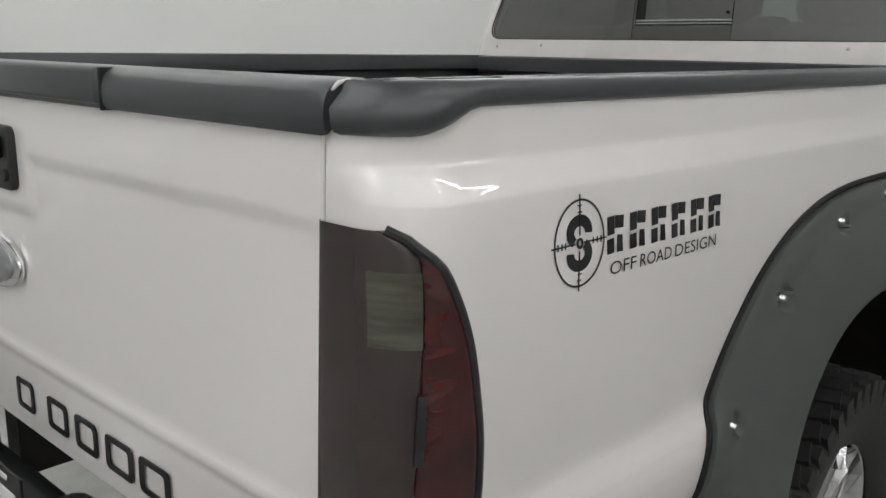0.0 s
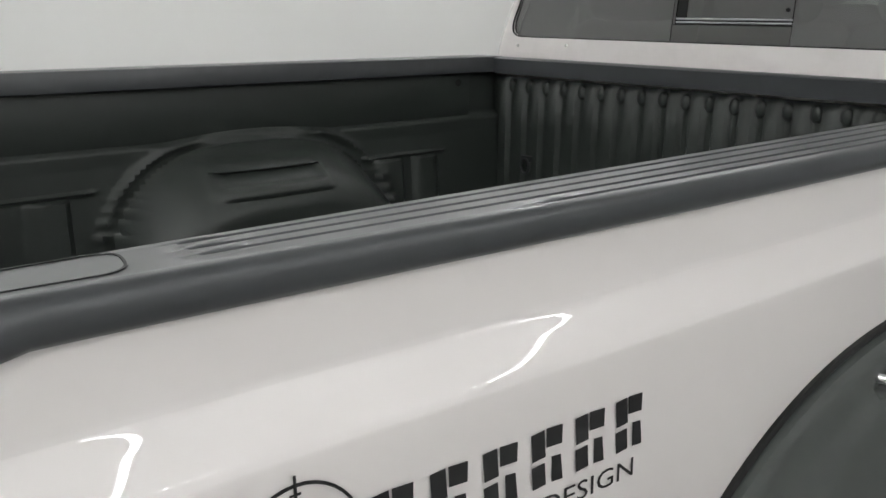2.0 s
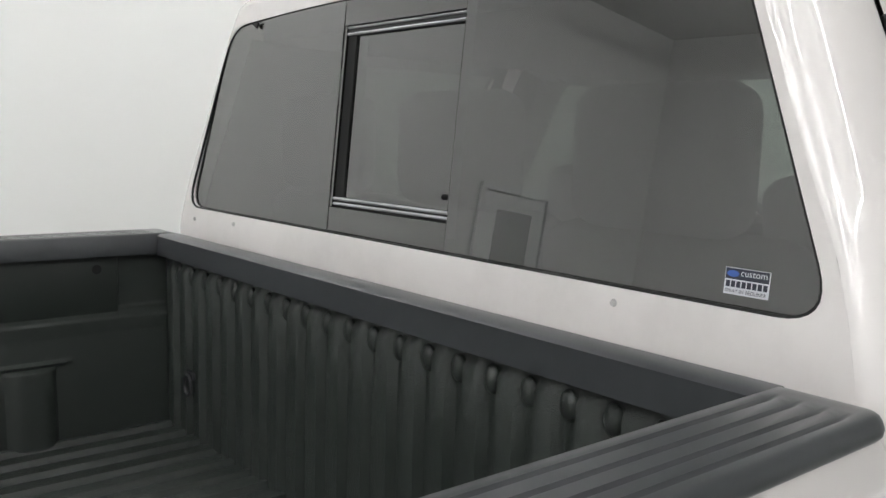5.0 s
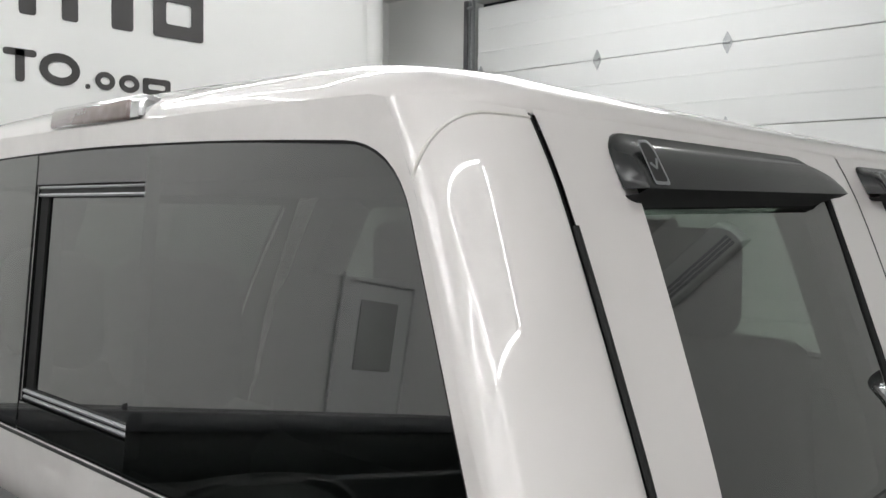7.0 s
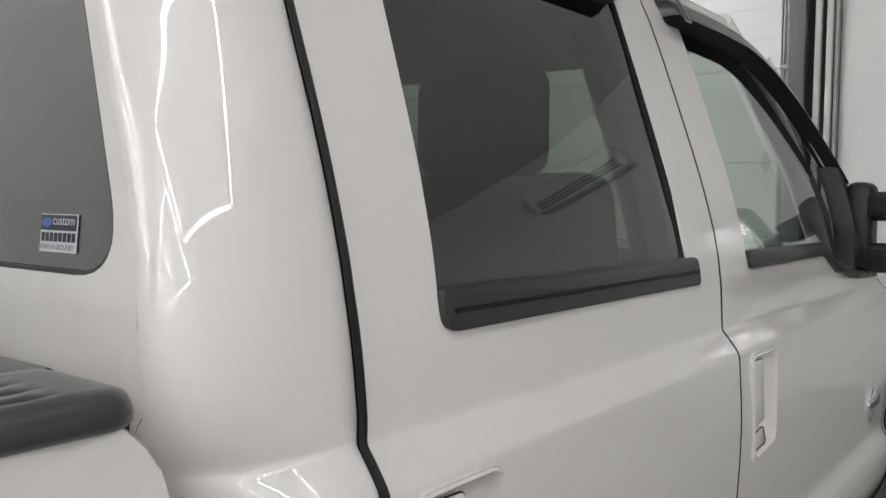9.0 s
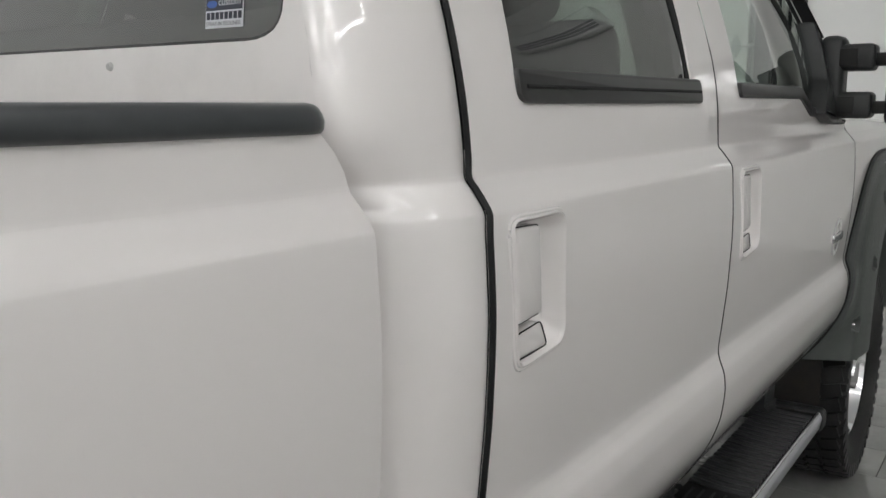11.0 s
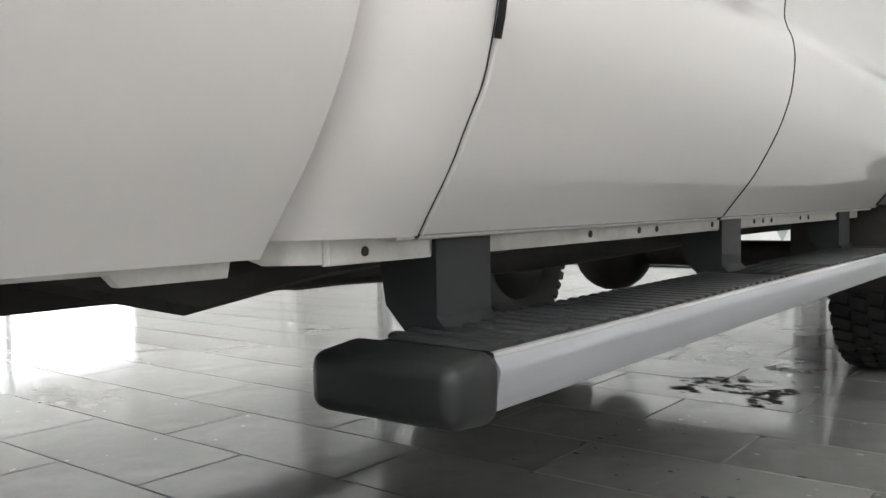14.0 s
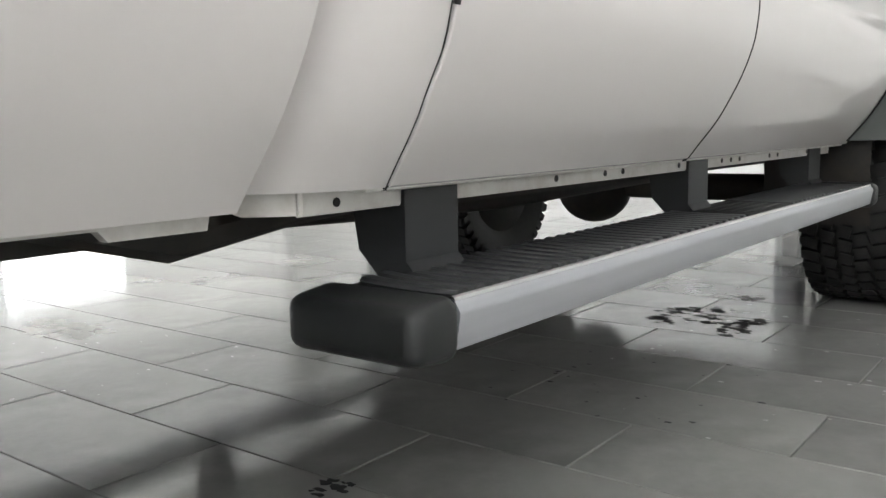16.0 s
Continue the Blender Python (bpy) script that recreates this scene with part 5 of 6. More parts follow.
def visor(s, d, ya, yb, top, bottom, clip):
    """Smoked rain visor: a raised strip from (ya) to (yb) with closed ends; top(y) and bottom(y) give its edges."""
    ys = spread(ya, yb, 60, [ya + 0.003, ya + 0.008, yb - 0.008, yb - 0.003])
    rows, under = [], []
    for y in ys:
        zt, zb = top(y), bottom(y)
        row = []
        for k, o in ((0.0, 0.001), (0.0, 0.006), (0.16, 0.009), (0.22, 0.022), (0.32, 0.029), (0.6, 0.034), (1.0, 0.036)):
            z = zt + (zb - zt) * k
            row.append((s * (side(z) + o), y, z))
        rows.append(row)
        zz = zb - 0.36 * (zt - zb)
        under.append([(s * (side(zb) + 0.035), y, zb + 0.001), (s * (side(zb) + 0.022), y, zb - 0.006), (s * (side(zz) - 0.012), y, zz)])
    rows.insert(0, [(s * (side(p[2]) + 0.001), ya - 0.001, p[2]) for p in rows[0]])
    rows.append([(s * (side(p[2]) + 0.001), yb + 0.001, p[2]) for p in rows[-1]])
    bm = bmesh.new()
    grid(bm, rows)
    v = part("rain_visor", bm, TRIM_GLOSS, d, "dark smoked rain visor", sharp=45)
    # Black sheet below the lower edge paints the shadow gap beneath the visor.
    bm = bmesh.new()
    grid(bm, under)
    part("visor_lip", bm, DARK, d, "black sheet for the shaded gap under the visor")
    # pale outlined clip at the rear end
    cy, cz = ya + 0.034, top(ya + 0.06) - 0.036
    o = rounded([(cy - 0.018, cz - 0.030), (cy + 0.020, cz - 0.030), (cy + 0.020, cz + 0.016), (cy + 0.012, cz + 0.026), (cy - 0.014, cz + 0.024)], 0.006, 3)
    bm = bmesh.new()
    framed(bm, o, [(cy + (u - cy) * 0.80, cz + (q - cz) * 0.86) for u, q in o], (cy, cz), lambda u, q: (s * (side(q) + 0.037), u, q), 1)
    if clip:
        tube(bm, [(s * (side(q) + 0.037), u, q) for u, q in ((cy - 0.008, cz - 0.004), (cy + 0.002, cz - 0.010), (cy + 0.012, cz + 0.002))], 0.0016, 5)
    part("visor_clip", bm, TRACK, d, "pale outlined clip on the visor's end")
    bm = bmesh.new()
    framed(bm, [(cy + (u - cy) * 0.80, cz + (q - cz) * 0.86) for u, q in o], [(cy + (u - cy) * 0.02, cz + (q - cz) * 0.02) for u, q in o], (cy, cz), lambda u, q: (s * (side(q) + 0.0365), u, q), 1)
    part("clip_face", bm, DECAL, d)
    return v


def visor_top(ya, yb, z, ra, rb, drop):
    def f(y):
        q = z
        if y < ya + ra:
            q -= ra * (1 - math.sqrt(max(0.0, 1 - ((ya + ra - y) / ra) ** 2)))
        if y > yb - rb:
            q -= drop * (1 - math.sqrt(max(0.0, 1 - ((y - yb + rb) / rb) ** 2)))
        return q
    return f


TRIM_GLOSS = material("smoked_visor_plastic_face", (0.022, 0.023, 0.024), 0.20, grain=0.15, grain_scale=30)

REAR_WIN = rounded([(2.604, 1.452), (3.262, 1.452), (3.292, 1.70), (3.348, 1.965), (2.676, 1.965)], [0.035, 0.02, 0.1, 0.03, 0.03], 5)
FRONT_WIN = rounded([(3.550, 1.468), (4.10, 1.468), (4.20, 1.418), (4.45, 1.412), (4.43, 1.61), (4.26, 1.83), (4.12, 1.94), (3.99, 1.968), (3.634, 1.968)], [0.03, 0.05, 0.05, 0.03, 0.05, 0.06, 0.06, 0.05, 0.03], 4)

cab_rear()
roof()
for s in (1, -1):
    bm = bmesh.new()
    grid(bm, [[(s * (pillar_in(z) - 0.02 + 0.5 * (side(z) - pillar_in(z)) * t), cab_back(z) + 0.05 + 0.30 * t, z) for t in (0, 0.3, 0.6, 1.0)] for z in spread(1.30, 1.96, 14)])
    part("pillar_trim", thick(bm, 0.004), CABIN, truck, "dark inner pillar trim")
for s in (1, -1):
    # seam where the roof skin laps the rear pillar; its shade is a dull tube
    seam = []
    for k in range(19):
        a = 90 * k / 18
        z = 1.940 + 0.076 * math.sin(radians(min(90.0, a * 1.35)))
        x, y = corner_pt(s, a, z)
        seam.append((x, y - 0.0005, z))
    seam.append((s * (side(2.016) - 0.004), rear_gap(2.016) - 0.004, 2.016))
    bm = bmesh.new()
    tube(bm, seam, 0.0022, 6)
    part("pillar_seam", bm, PAINT_DULL, truck)
for s in (1, -1):
    cab_corner(s)
    d = door_panel(s, "rear_door", lambda z: rear_gap(z) - 0.0012, door_gap, REAR_WIN, 1.400, 2.528)
    cup_handle(s, d, 2.528)
    bm = bmesh.new()
    prism(bm, rounded([(2.606, 1.452), (3.300, 1.452), (3.302, 1.497), (2.611, 1.497)], [0.03, 0.012, 0.012, 0.006], 4), lambda u, v, w: (s * (side(v) - 0.012 + w), u, v), 0.020, 0.004)
    part("belt_trim", bm, BELT, d, "black belt trim")
    bm = bmesh.new()
    tube(bm, [(s * (side(1.473) + 0.008), 2.625, 1.474), (s * (side(1.473) + 0.008), 3.290, 1.474)], 0.003, 6)
    part("trim_bead", bm, RUBBER, d)
    visor(s, d, 2.640, 3.330, visor_top(2.640, 3.330, 2.010, 0.045, 0.11, 0.045), lambda y: 1.939 + 0.012 * (y - 2.64), True)
    # black edge seal in the gap behind the rear door
    bm = bmesh.new()
    tube(bm, [(s * (side(z) + 0.001), rear_gap(z), z) for z in spread(0.78, 1.895, 60, KINKS)], 0.0040, 8)
    part("edge_seal", bm, RUBBER, d, "black rubber edge strip")
    f = door_panel(s, "front_door", door_gap, lambda z: 4.68, FRONT_WIN, 1.400, 3.452)
    cup_handle(s, f, 3.452)
    bm = bmesh.new()
    prism(bm, rounded([(3.553, 1.464), (4.10, 1.464), (4.20, 1.416), (4.44, 1.410), (4.43, 1.435), (4.21, 1.442), (4.11, 1.495), (3.558, 1.497)], 0.015, 3), lambda u, v, w: (s * (side(v) - 0.012 + w), u, v), 0.020, 0.004)
    part("belt_trim", bm, BELT, f, "black belt trim")
    arc = curve_through([3.50, 3.80, 3.95, 4.06, 4.20, 4.33, 4.43], [2.008, 2.010, 2.003, 1.978, 1.905, 1.790, 1.67])
    vt = visor_top(3.560, 4.425, 0.0, 0.030, 0.02, 0.01)
    visor(s, f, 3.560, 4.425, lambda y: arc(y) + vt(y), lambda y: arc(y) - 0.055 + 0.020 * max(0.0, (y - 3.9) / 0.5), False)
    # Thin dark tube in the door gap, drawing its shade as a line.
    bm = bmesh.new()
    tube(bm, [(s * (side(z) - 0.0010), door_gap(z), z) for z in spread(0.592, 1.40, 60, KINKS)], 0.0021, 6)
    part("gap_seal", bm, DARK, f)
    # dark strips set almost flush in the gaps, painting in their shade
    for yy in (rear_gap, door_gap, lambda z: 4.684):
        bm = bmesh.new()
        dp = 0.0055 if yy is rear_gap else 0.0015
        grid(bm, [[(s * (side(z) - 0.010), yy(z) - 0.012, z), (s * (side(z) - dp), yy(z) - 0.0025, z), (s * (side(z) - dp), yy(z) + 0.0025, z), (s * (side(z) - 0.010), yy(z) + 0.012, z)] for z in spread(0.585, 1.42 if yy(1) > 4 else 2.022, 50, KINKS)])
        part("gap_inner", bm, DARK, truck)
    # sill and pinch flange
    bm = bmesh.new()
    prism(bm, [(0.908, 0.594), (0.90, 0.598), (0.84, 0.606), (0.84, 0.590), (0.900, 0.584), (0.906, 0.586)], lambda u, v, w: (s * u, 2.46 + w, v), 2.20)
    prism(bm, [(0.862, 0.606), (0.865, 0.564), (0.867, 0.561), (0.869, 0.564), (0.871, 0.606)], lambda u, v, w: (s * u, 2.39 + w, v), 2.262)
    bend = [corner_pt(s, a, 0.589) for a in spread(8, 52, 12)]
    for d in (0.012, 0.016):
        grid(bm, [[(x - s * d, y + d, 0.600), (x - s * d, y + d, 0.563 + 0.012 * max(0.0, 1 - k / 4))] for k, (x, y) in enumerate(bend)])
    sill = part("rocker_sill", bm, PAINT_DULL, truck, "white sill with a pinch flange")
    # Dark discs on the flange stand in for the shaded insides of its holes.
    for y in (2.45, 2.62, 2.95, 3.12, 3.19, 3.45, 3.7, 3.76, 3.82, 4.05, 4.12, 4.4):
        bm = bmesh.new()
        bmesh.ops.create_cone(bm, cap_ends=True, segments=12, radius1=0.0055, radius2=0.0055, depth=0.003, matrix=pose(s * 0.8695, y, 0.574, 0, 90, 0))
        part("sill_hole", bm, STEEL, sill)
    # front fender
    bm = bmesh.new()
    rows = []
    for y in spread(4.686, 6.02, 40):
        a = arch(y, FRONT_AXLE + 0.01, 0.60, 0.52, 0.62, 3.0)
        lo = max(0.60, a) if a else 0.60
        row = []
        for z in spread(0.60, 1.36, 40, KINKS):
            zz = max(z, lo)
            nose = max(0, (y - 5.6) / 0.42) ** 2 * 0.10
            row.append((s * (side(zz) - nose), y, zz))
        x = row[-1][0] * s
        for dx, dz in ((0.012, 0.02), (0.04, 0.035), (0.09, 0.043), (0.16, 0.046)):
            row.append((s * (x - dx), y, 1.36 + dz - 0.02 * max(0, (y - 5.2) / 0.8)))
        rows.append(row)
    grid(bm, rows)
    bmesh.ops.remove_doubles(bm, verts=bm.verts, dist=1e-5)
    part("front_fender", bm, PAINT, truck, sharp=50)

# hood, cowl, windshield, pillars, nose
bm = bmesh.new()
rows = []
for y in spread(4.55, 6.02, 14):
    rows.append([(x, y, 1.405 + 0.07 * (1 - (abs(x) / 0.86) ** 4) - 0.09 * max(0, (y - 5.0) / 1.0) ** 2) for x in spread(-0.86, 0.86, 24)])
grid(bm, rows)
part("hood", thick(bm, 0.012), PAINT, truck)
part("nose", boxed((0, 5.99, 0.98), (1.84, 0.10, 0.72), 0.04, 3), CHROME, truck, "chrome grille and front bumper")
part("bumper_front", boxed((0, 6.09, 0.66), (2.0, 0.18, 0.26), 0.05, 3), CHROME, truck)
part("cowl", boxed((0, 4.60, 1.40), (1.6, 0.25, 0.05), 0.01), TRIM, truck)
bm = bmesh.new()
grid(bm, [[(x * (0.70 + 0.11 * (1 - t)), 4.10 + (4.68 - 4.10) * (1 - t) + 0.05 * (1 - x * x), 1.45 + (2.03 - 1.45) * t) for x in np.linspace(-1, 1, 13)] for t in np.linspace(0, 1, 7)])
ws = part("windshield", bm, GLASS_CLEAR, truck)
ws.visible_shadow = False
for s in (1, -1):
    bm = bmesh.new()
    tube(bm, [(s * 0.735, 4.07, 2.035), (s * 0.760, 4.26, 1.915), (s * 0.815, 4.48, 1.69), (s * 0.865, 4.68, 1.42)], [0.03, 0.035, 0.035, 0.04], 10)
    part("a_pillar", bm, PAINT, truck)
    # floor pan side
    bm = bmesh.new()
    grid(bm, [[(s * (side(z) - 0.045), door_gap(z) + 0.02 + u, z) for u in (-0.06, 0.06)] for z in spread(0.65, 1.96, 20)])
    part("b_pillar", thick(bm, 0.10), CABIN, truck)

# cabin
part("cab_floor", boxed((0, 3.45, 0.66), (1.7, 2.25, 0.06), 0.01), CABIN, truck)
part("dashboard", boxed((0, 4.42, 1.20), (1.6, 0.40, 0.34), 0.08, 4), CABIN, truck)
part("rear_shelf", boxed((0, 2.40, 1.05), (1.6, 0.08, 0.85), 0.02), CABIN, truck)


def seat(x, y, w, z):
    bm = boxed((x, y, z), (w, 0.52, 0.18), 0.05, 3)
    st = part("seat", bm, SEAT, truck, "grey cloth seat")
    part("backrest", boxed((x, y - 0.26, z + 0.36), (w, 0.15, 0.66), 0.06, 3, pose(0, 0, 0, 10)), SEAT, st)
    part("headrest", boxed((x, y - 0.34, z + 0.80), (min(w, 0.33), 0.11, 0.24), 0.05, 4), SEAT, st)
    return st


seat(0.40, 3.86, 0.60, 0.96)
seat(-0.40, 3.86, 0.60, 0.96)
for x in (-0.5, 0.0, 0.5):
    seat(x, 2.85, 0.50, 0.90)
bm = bmesh.new()
tube(bm, [(-0.40 + 0.19 * math.cos(a), 4.18 + 0.07 * math.sin(a), 1.34 + 0.175 * math.sin(a)) for a in np.linspace(0, 2 * math.pi, 33)], 0.016, 8, False)
part("steering_wheel", bm, CABIN, truck)
part("rear_view_mirror", boxed((0.0, 4.08, 1.86), (0.25, 0.03, 0.07), 0.02, 3), CABIN, truck)

# towing mirrors: sail, two boxed arms, tall head
for s in (1, -1):
    bm = bmesh.new()
    prism(bm, rounded([(4.235, 1.425), (4.33, 1.395), (4.52, 1.388), (4.50, 1.46), (4.405, 1.665), (4.365, 1.69), (4.36, 1.60), (4.33, 1.52)], 0.015, 4), lambda u, v, w: (s * (side(v) - 0.02 + w), u, v), 0.055, 0.012)
    mb = part("towing_mirror", bm, TRIM, truck, "black extended towing mirror")
    part("stem", boxed((s * 1.005, 4.42, 1.52), (0.07, 0.10, 0.25), 0.025, 3), TRIM, mb)
    for z in (1.582, 1.447):
        part("arm", boxed((s * 1.055, 4.42, z), (0.13, 0.085, 0.076), 0.014, 3), TRIM, mb)
        part("arm_pad", boxed((s * 1.045, 4.377, z), (0.06, 0.006, 0.05), 0.002), RUBBER, mb)
        part("arm_slide", boxed((s * 1.15, 4.42, z - 0.006), (0.14, 0.05, 0.036), 0.008, 2), RUBBER, mb)
    part("mirror_head", boxed((s * 1.25, 4.43, 1.56), (0.20, 0.11, 0.36), 0.035, 4), TRIM, mb)
    part("mirror_glass", boxed((s * 1.25, 4.373, 1.60), (0.165, 0.006, 0.22), 0.02), CHROME, mb)

# door badge: plain chrome oval with a bar across
for s in (1, -1):
    bm = bmesh.new()
    o = [(4.474 + 0.046 * math.cos(a), 1.05 + 0.058 * math.sin(a)) for a in np.linspace(0, 2 * math.pi, 33)[:-1]]
    framed(bm, o, [(4.474 + (u - 4.474) * 0.72, 1.05 + (v - 1.05) * 0.76) for u, v in o], (4.474, 1.05), lambda u, v: (s * (side(v) + 0.006), u, v), 2)
    thick(bm, 0.006)
    b = part("door_badge", bm, CHROME, truck, "small chrome oval badge")
    part("bar", boxed((s * (side(1.05) + 0.005), 4.474, 1.05), (0.012, 0.135, 0.026), 0.004), CHROME, b)
    for k in range(5):
        part("letter_bar", boxed((s * (side(1.05) + 0.0115), 4.474 - 0.05 + 0.025 * k, 1.05), (0.002, 0.016, 0.014), 0.0006), POST, b)


# ---- running boards ----
def running_board(s):
    Y0, Y1 = 2.465, 4.50
    bm = bmesh.new()
    prof = rounded([(1.004, 0.414), (1.026, 0.417), (1.034, 0.460), (1.024, 0.4745), (1.016, 0.4735), (1.016, 0.466), (0.86, 0.466), (0.84, 0.45), (0.86, 0.412)], 0.004, 2)
    prism(bm, prof, lambda u, v, w: (s * u, Y0 + w, v), Y1 - Y0)
    rb = part("running_board", bm, ALUMINIUM, truck, "brushed aluminium running board with black treads", sharp=30)
    part("tread_base", boxed((s * 0.933, (Y0 + Y1) / 2, 0.4675), (0.165, Y1 - Y0 - 0.01, 0.007), 0.002), RUBBER, rb)
    # Brighter bead drawn in for the highlight on the board's upper bevel.
    bm = bmesh.new()
    tube(bm, [(s * 1.0215, Y0, 0.4725), (s * 1.0215, Y1, 0.4725)], 0.0048, 8)
    part("edge_bead", bm, EDGE_HIGHLIGHT, rb, "bright bead for the highlight along the upper edge")
    y = Y0 + 0.05
    while y < Y1 - 0.03:
        if not 3.46 < y < 3.76:
            bm = bmesh.new()
            pts = [(s * (0.855 + 0.157 * t), y - 0.050 * t + 0.035 * t * t, 0.4735) for t in np.linspace(0, 1, 7)]
            tube(bm, pts, 0.0122, 8, True, 0.50)
            part("tread_rib", bm, TREAD, rb)
        y += 0.0335
    part("step_plate", boxed((s * 0.935, 3.61, 0.473), (0.155, 0.29, 0.009), 0.003), RUBBER, rb)
    for k in range(5):
        part("plate_line", boxed((s * (0.88 + 0.028 * k), 3.61, 0.478), (0.006, 0.24, 0.003), 0.001), TRIM, rb)
    for ya, yb, big in ((2.387, Y0 + 0.004, 1), (Y1 - 0.004, 4.575, 0)):
        bm = boxed((s * 0.938, (ya + yb) / 2, 0.443), (0.196, yb - ya, 0.074), 0.020, 4)
        for v in bm.verts:
            if (v.co.y < ya + 0.03 if big else v.co.y > yb - 0.03):
                v.co.z = 0.44 + (v.co.z - 0.44) * 0.88
        part("end_cap", bm, TRIM, rb, "black plastic end cap")
    for ya, yb in ((2.565, 2.675), (3.49, 3.598), (4.41, 4.53)):
        bm = bmesh.new()
        prism(bm, [(0.875, 0.59), (0.875, 0.49), (0.895, 0.468), (0.895, 0.455), (0.84, 0.455), (0.795, 0.50), (0.785, 0.56), (0.795, 0.60)], lambda u, v, w, ya=ya: (s * u, ya + w, v), 0.012)
        prism(bm, [(0.875, 0.59), (0.875, 0.49), (0.895, 0.468), (0.895, 0.455), (0.84, 0.455), (0.795, 0.50), (0.785, 0.56), (0.795, 0.60)], lambda u, v, w, yb=yb: (s * u, yb - 0.012 + w, v), 0.012)
        grid(bm, [[(s * u, ya, v), (s * u, yb, v)] for u, v in ((0.872, 0.59), (0.876, 0.59), (0.876, 0.49), (0.897, 0.468), (0.897, 0.455), (0.82, 0.455))])
        br = part("bracket", bm, POWDER, rb, "black steel bracket")
        bm = bmesh.new()
        bmesh.ops.create_cone(bm, cap_ends=True, segments=6, radius1=0.010, radius2=0.010, depth=0.012, matrix=pose(s * 0.86, ya - 0.012, 0.571, 0, 90, 0))
        part("bolt", bm, STEEL, rb)


for s in (1, -1):
    running_board(s)

# lower flange of the bed side with stepped ends
for s in (1, -1):
    bm = bmesh.new()
    prism(bm, [(1.90, 0.583), (1.90, 0.562), (2.06, 0.560), (2.07, 0.569), (2.16, 0.569), (2.17, 0.558), (2.278, 0.558), (2.284, 0.583)], lambda u, v, w: (s * (0.862 + w + bed_dx(u)), u, v), 0.014)
    part("bed_flange", bm, PAINT_DULL, truck, "dull white lower flange")

# ---- underbody ----
for s in (1, -1):
    bm = bmesh.new()
    prism(bm, [(0.40, 0.50), (0.47, 0.50), (0.47, 0.66), (0.40, 0.66)], lambda u, v, w: (s * u, 0.1 + w, v), 5.8)
    fr = part("frame_rail", bm, STEEL, truck, "rusty dark steel frame rail")
    for k in range(7):
        part("cab_mount", boxed((s * 0.55, 1.9 + 0.55 * k, 0.57), (0.24, 0.10, 0.07), 0.02), STEEL, fr)
    bm = bmesh.new()
    tube(bm, [(s * 0.58, 0.85, 0.52), (s * 0.58, 1.21, 0.50), (s * 0.58, 1.9, 0.58)], 0.025, 8, True, 1.6)
    part("leaf_spring", bm, STEEL, fr)
    bm = bmesh.new()
    tube(bm, [(s * 0.74, 2.15, 0.585), (s * 0.76, 2.3, 0.55), (s * 0.74, 2.5, 0.565), (s * 0.70, 2.7, 0.56)], [0.03, 0.036, 0.03, 0.02], 8)
    part("body_mount", bm, STEEL, fr)
for y in (REAR_AXLE, FRONT_AXLE):
    bm = bmesh.new()
    tube(bm, [(-0.75, y, AXLE_Z), (-0.2, y, AXLE_Z), (0.2, y, AXLE_Z), (0.75, y, AXLE_Z)], 0.055, 12)
    bmesh.ops.create_uvsphere(bm, u_segments=20, v_segments=12, radius=0.17, matrix=pose(-0.25 if y > 3 else 0, y - 0.02, AXLE_Z + 0.0))
    part("axle", bm, STEEL, truck)
bm = bmesh.new()
tube(bm, [(0, 1.4, 0.45), (0, 3.2, 0.55)], 0.05, 12)
part("drive_shaft", bm, STEEL, truck)
part("transmission", boxed((0.0, 3.75, 0.60), (0.42, 1.0, 0.26), 0.06, 3), STEEL, truck)
part("transfer_case", boxed((-0.18, 3.3, 0.55), (0.36, 0.34, 0.26), 0.07, 3), STEEL, truck)
bm = bmesh.new()
tube(bm, [(0.35, 4.6, 0.52), (0.33, 3.6, 0.50), (0.30, 2.9, 0.52), (0.34, 2.2, 0.54)], 0.05, 12)
part("exhaust_pipe", bm, STEEL, truck)
part("floor_pan", boxed((0, 3.5, 0.575), (1.5, 2.2, 0.05), 0.012), STEEL, truck)
part("fuel_tank", boxed((-0.62, 2.6, 0.60), (0.34, 1.0, 0.22), 0.05, 3), STEEL, truck)


# ---- decal on the bed side ----
def side_pt(y, z, o=0.0016):
    return (side(z) + bed_dx(y) + o, y, z)


decal = None


def decal_bar(outline, holes=None):
    global decal
    bm = bmesh.new()
    if holes:
        c = (sum(u for u, v in outline) / len(outline), sum(v for u, v in outline) / len(outline))
        framed(bm, outline, holes, c, lambda u, v: side_pt(u, v), 1)
    else:
        f = [bm.verts.new(side_pt(u, v)) for u, v in outline]
        bm.faces.new(f)
    thick(bm, -0.0006)
    if decal is None:
        decal = part("side_decal", bm, DECAL, truck, "black vinyl emblem of a cross-hair ring beside plain bars")
    else:
        part("letter_bar", bm, DECAL, decal)


CY, CZ, RY, RZ = 0.274, 1.259, 0.050, 0.054


def ell(r, k=40):
    return [(CY + RY * r * math.cos(a), CZ + RZ * r * math.sin(a)) for a in np.linspace(0, 2 * math.pi, k + 1)[:-1]]


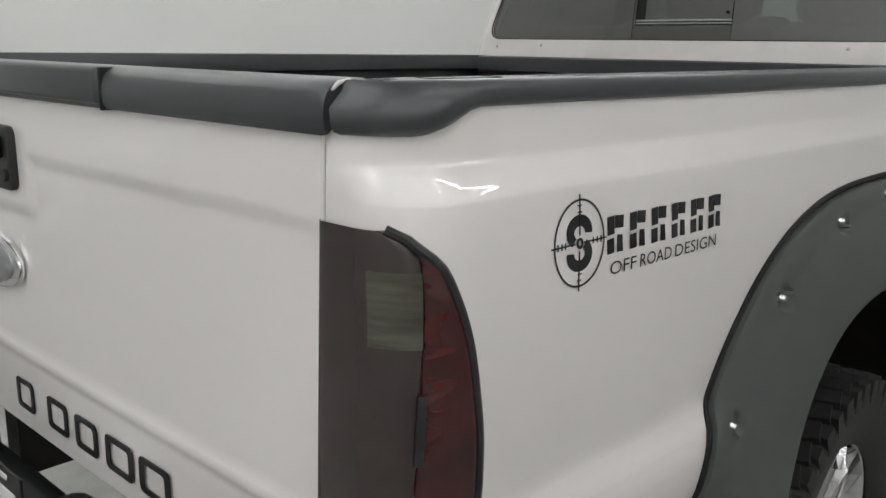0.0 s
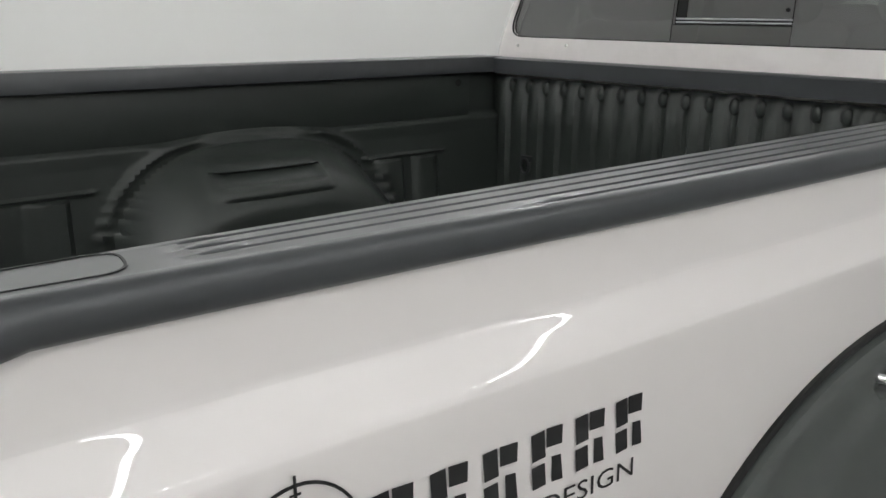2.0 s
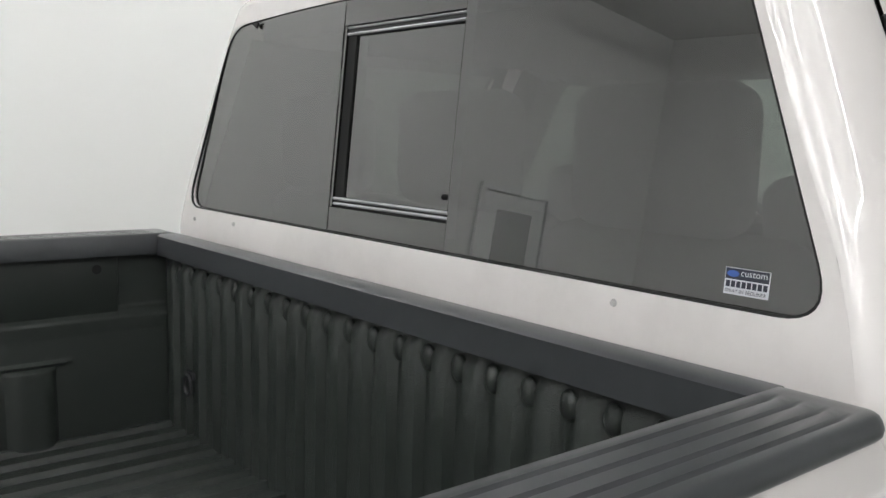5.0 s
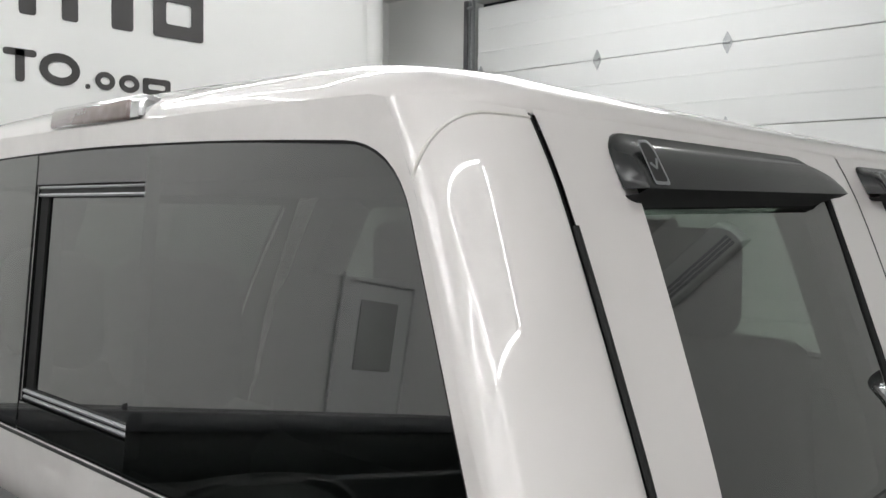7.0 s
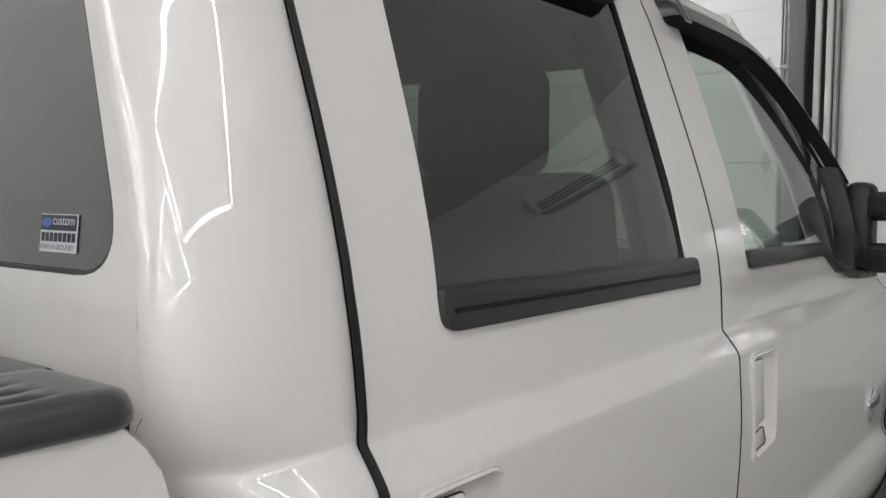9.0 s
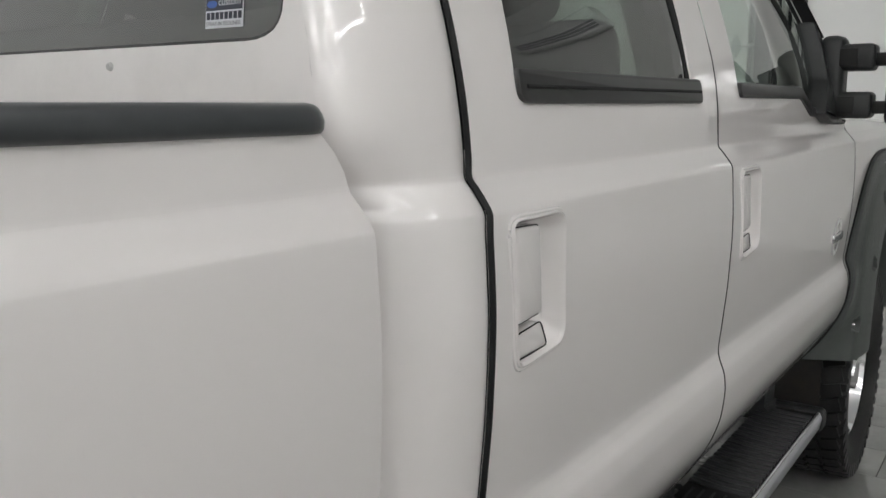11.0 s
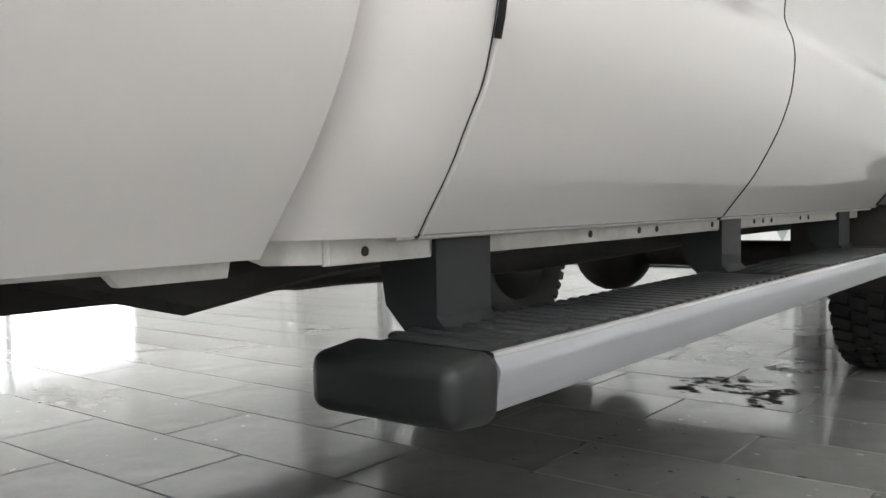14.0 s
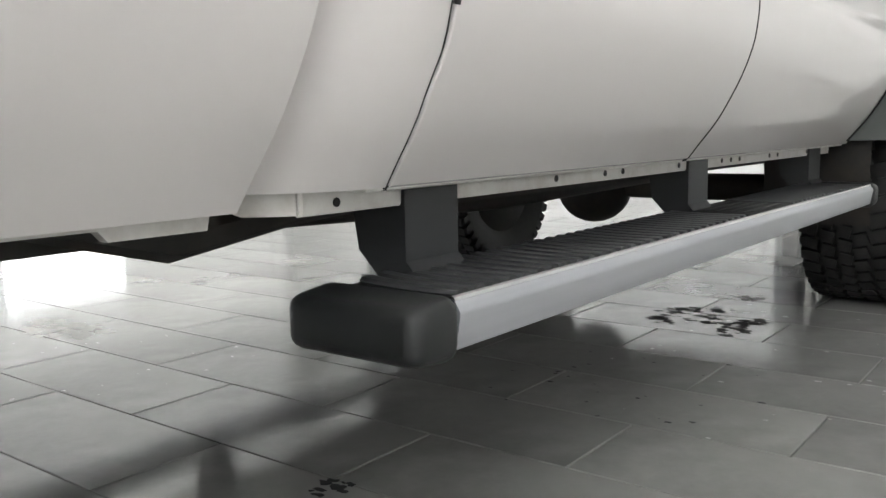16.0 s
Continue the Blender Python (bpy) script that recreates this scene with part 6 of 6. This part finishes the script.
decal_bar(ell(1.0), ell(0.955))
decal_bar(ell(0.13, 16), ell(0.06, 16))
for a, b in ((-1.10, -0.18), (0.18, 1.10)):
    decal_bar([(CY + RY * a, CZ - 0.001), (CY + RY * b, CZ - 0.001), (CY + RY * b, CZ + 0.001), (CY + RY * a, CZ + 0.001)])
    decal_bar([(CY - 0.001, CZ + RZ * a), (CY + 0.001, CZ + RZ * a), (CY + 0.001, CZ + RZ * b), (CY - 0.001, CZ + RZ * b)])
    for k in (0.55, 0.7, 0.85):
        q = k if a > 0 else -k
        decal_bar([(CY + RY * q - 0.0008, CZ - 0.004), (CY + RY * q + 0.0008, CZ - 0.004), (CY + RY * q + 0.0008, CZ + 0.004), (CY + RY * q - 0.0008, CZ + 0.004)])
        decal_bar([(CY - 0.004, CZ + RZ * q - 0.0008), (CY + 0.004, CZ + RZ * q - 0.0008), (CY + 0.004, CZ + RZ * q + 0.0008), (CY - 0.004, CZ + RZ * q + 0.0008)])
# two bowed blobs inside the ring
for sg in (1, -1):
    pts_o = [(CY + sg * 0.024 * math.cos(a) * 1.05, CZ + sg * (0.014 + 0.021 * math.sin(a))) for a in np.linspace(radians(-10), radians(235), 14)]
    pts_i = [(CY + sg * 0.011 * math.cos(a), CZ + sg * (0.013 + 0.008 * math.sin(a))) for a in np.linspace(radians(235), radians(-10), 14)]
    decal_bar(rounded(pts_o + pts_i, 0.001, 1))
# stencil bars for the large word
x0, step = 0.330, 0.0495
for k in range(6):
    a = x0 + k * step
    for z0, z1 in ((1.236, 1.256), (1.260, 1.284)):
        decal_bar([(a + 0.001, z0), (a + 0.015, z0 + 0.001), (a + 0.014, z1), (a, z1 - 0.001)])
    decal_bar([(a + 0.017, 1.268), (a + 0.034, 1.267), (a + 0.035, 1.283), (a + 0.017, 1.284)])
    decal_bar([(a + 0.022, 1.237), (a + 0.034, 1.236), (a + 0.032, 1.258), (a + 0.022, 1.259)])
# thin lettering of the small line
for text, u0, wd in (("OFF", 0.338, 0.058), ("ROAD", 0.405, 0.076), ("DESIGN", 0.490, 0.112)):
    bm = bmesh.new()
    lettered(bm, text, u0, 1.208, wd, 0.0175, side_pt)
    part("letter_word", bm, DECAL, decal)

# ---- floor tiles ----
TL, TW, GAP = 0.67, 0.30, 0.004
me = bpy.data.meshes.new("tile")
bm = boxed((0, 0, -0.004), (TL - GAP, TW - GAP, 0.010), 0.0015, 1)
bm.to_mesh(me)
bm.free()
me.materials.append(TILE)
floor = bpy.data.objects["floor"]
rest = []
for j in range(-30, 22):
    y = 3.15 + TW * (j + 0.5)
    if not -5.9 < y < 9.4:
        continue
    for i in range(-10, 11):
        x = -0.565 + TL * (i + (0.5 if j % 2 else 0.0)) + TL / 2
        if not -6.8 < x < 6.4:
            continue
        if -2.9 < x < 2.4 and 1.3 < y < 7.0:
            t = new("tile", me)
            t.location = (x, y, 0.0)
            t.parent = floor
        else:
            rest.append((x, y))
verts, faces = [], []
for x, y in rest:
    b = len(verts)
    a, c = (TL - GAP) / 2, (TW - GAP) / 2
    for dz, e in ((-0.009, 0.0), (-0.0005, 0.0), (0.001, 0.0015)):
        verts += [(x - a + e, y - c + e, dz), (x + a - e, y - c + e, dz), (x + a - e, y + c - e, dz), (x - a + e, y + c - e, dz)]
    for r in (0, 4):
        faces += [(b + r + k, b + r + (k + 1) % 4, b + r + 4 + (k + 1) % 4, b + r + 4 + k) for k in range(4)]
    faces.append((b + 8, b + 9, b + 10, b + 11))
me2 = bpy.data.meshes.new("far_tiles")
me2.from_pydata(verts, [], faces)
me2.materials.append(TILE)
ft = new("far_tiles", me2)
ft.parent = floor
tagged(ft, "grey floor tiles further off", kind="stuff")

# dried splashes and wet marks on the tiles
STAIN = material("dark_wet_stain", (0.014, 0.014, 0.013), 0.6, spec=0.15)
CHALK = material("pale_dried_splash", (0.34, 0.335, 0.32), 0.6, grain=0.3, grain_scale=40)
rng = random.Random(5)


def blot(name, label, mat, cx, cy, rx, ry, n, size):
    verts, faces = [], []
    for _ in range(n):
        a, r = rng.uniform(0, 2 * math.pi), math.sqrt(rng.random())
        px, py = cx + rx * r * math.cos(a), cy + ry * r * math.sin(a)
        q = size * rng.uniform(0.25, 1.0)
        b, k = len(verts), 9
        verts.append((px, py, 0.0022))
        for m in range(k):
            t = 2 * math.pi * m / k
            w = q * rng.uniform(0.45, 1.25)
            verts.append((px + w * 1.5 * math.cos(t), py + w * math.sin(t), 0.0018))
        faces += [(b, b + 1 + m, b + 1 + (m + 1) % k) for m in range(k)]
    me = bpy.data.meshes.new(name)
    me.from_pydata(verts, [], faces)
    me.materials.append(mat)
    tagged(new(name, me), label, "floor stain", kind="stuff")


blot("wet_stain", "dark wet splash on the grey tiles", STAIN, 0.45, 4.58, 0.13, 0.16, 46, 0.022)
blot("wet_stain", "dark wet splash on the grey tiles", STAIN, 0.66, 4.52, 0.06, 0.17, 34, 0.020)
blot("dried_splash", "pale dried splash on the grey tiles", CHALK, 0.54, 5.02, 0.07, 0.07, 12, 0.022)
blot("dried_splash", "pale dried splash on the grey tiles", CHALK, 0.60, 4.72, 0.14, 0.2, 16, 0.012)
blot("dried_splash", "dull dried splash on the grey tiles", CHALK, -1.25, 3.24, 0.24, 0.10, 60, 0.03)
blot("wet_drops", "dark drops on the grey tiles", STAIN, 0.65, 3.75, 0.45, 0.35, 26, 0.007)
blot("wet_drops", "dark drops on the grey tiles", STAIN, 0.46, 2.82, 0.05, 0.04, 14, 0.012)
blot("dried_drops", "pale dried drops on the grey tiles", CHALK, -0.75, 3.1, 0.6, 0.4, 30, 0.006)
blot("dried_drops", "pale dried drops on the grey tiles", CHALK, 0.9, 4.2, 0.6, 0.8, 40, 0.006)
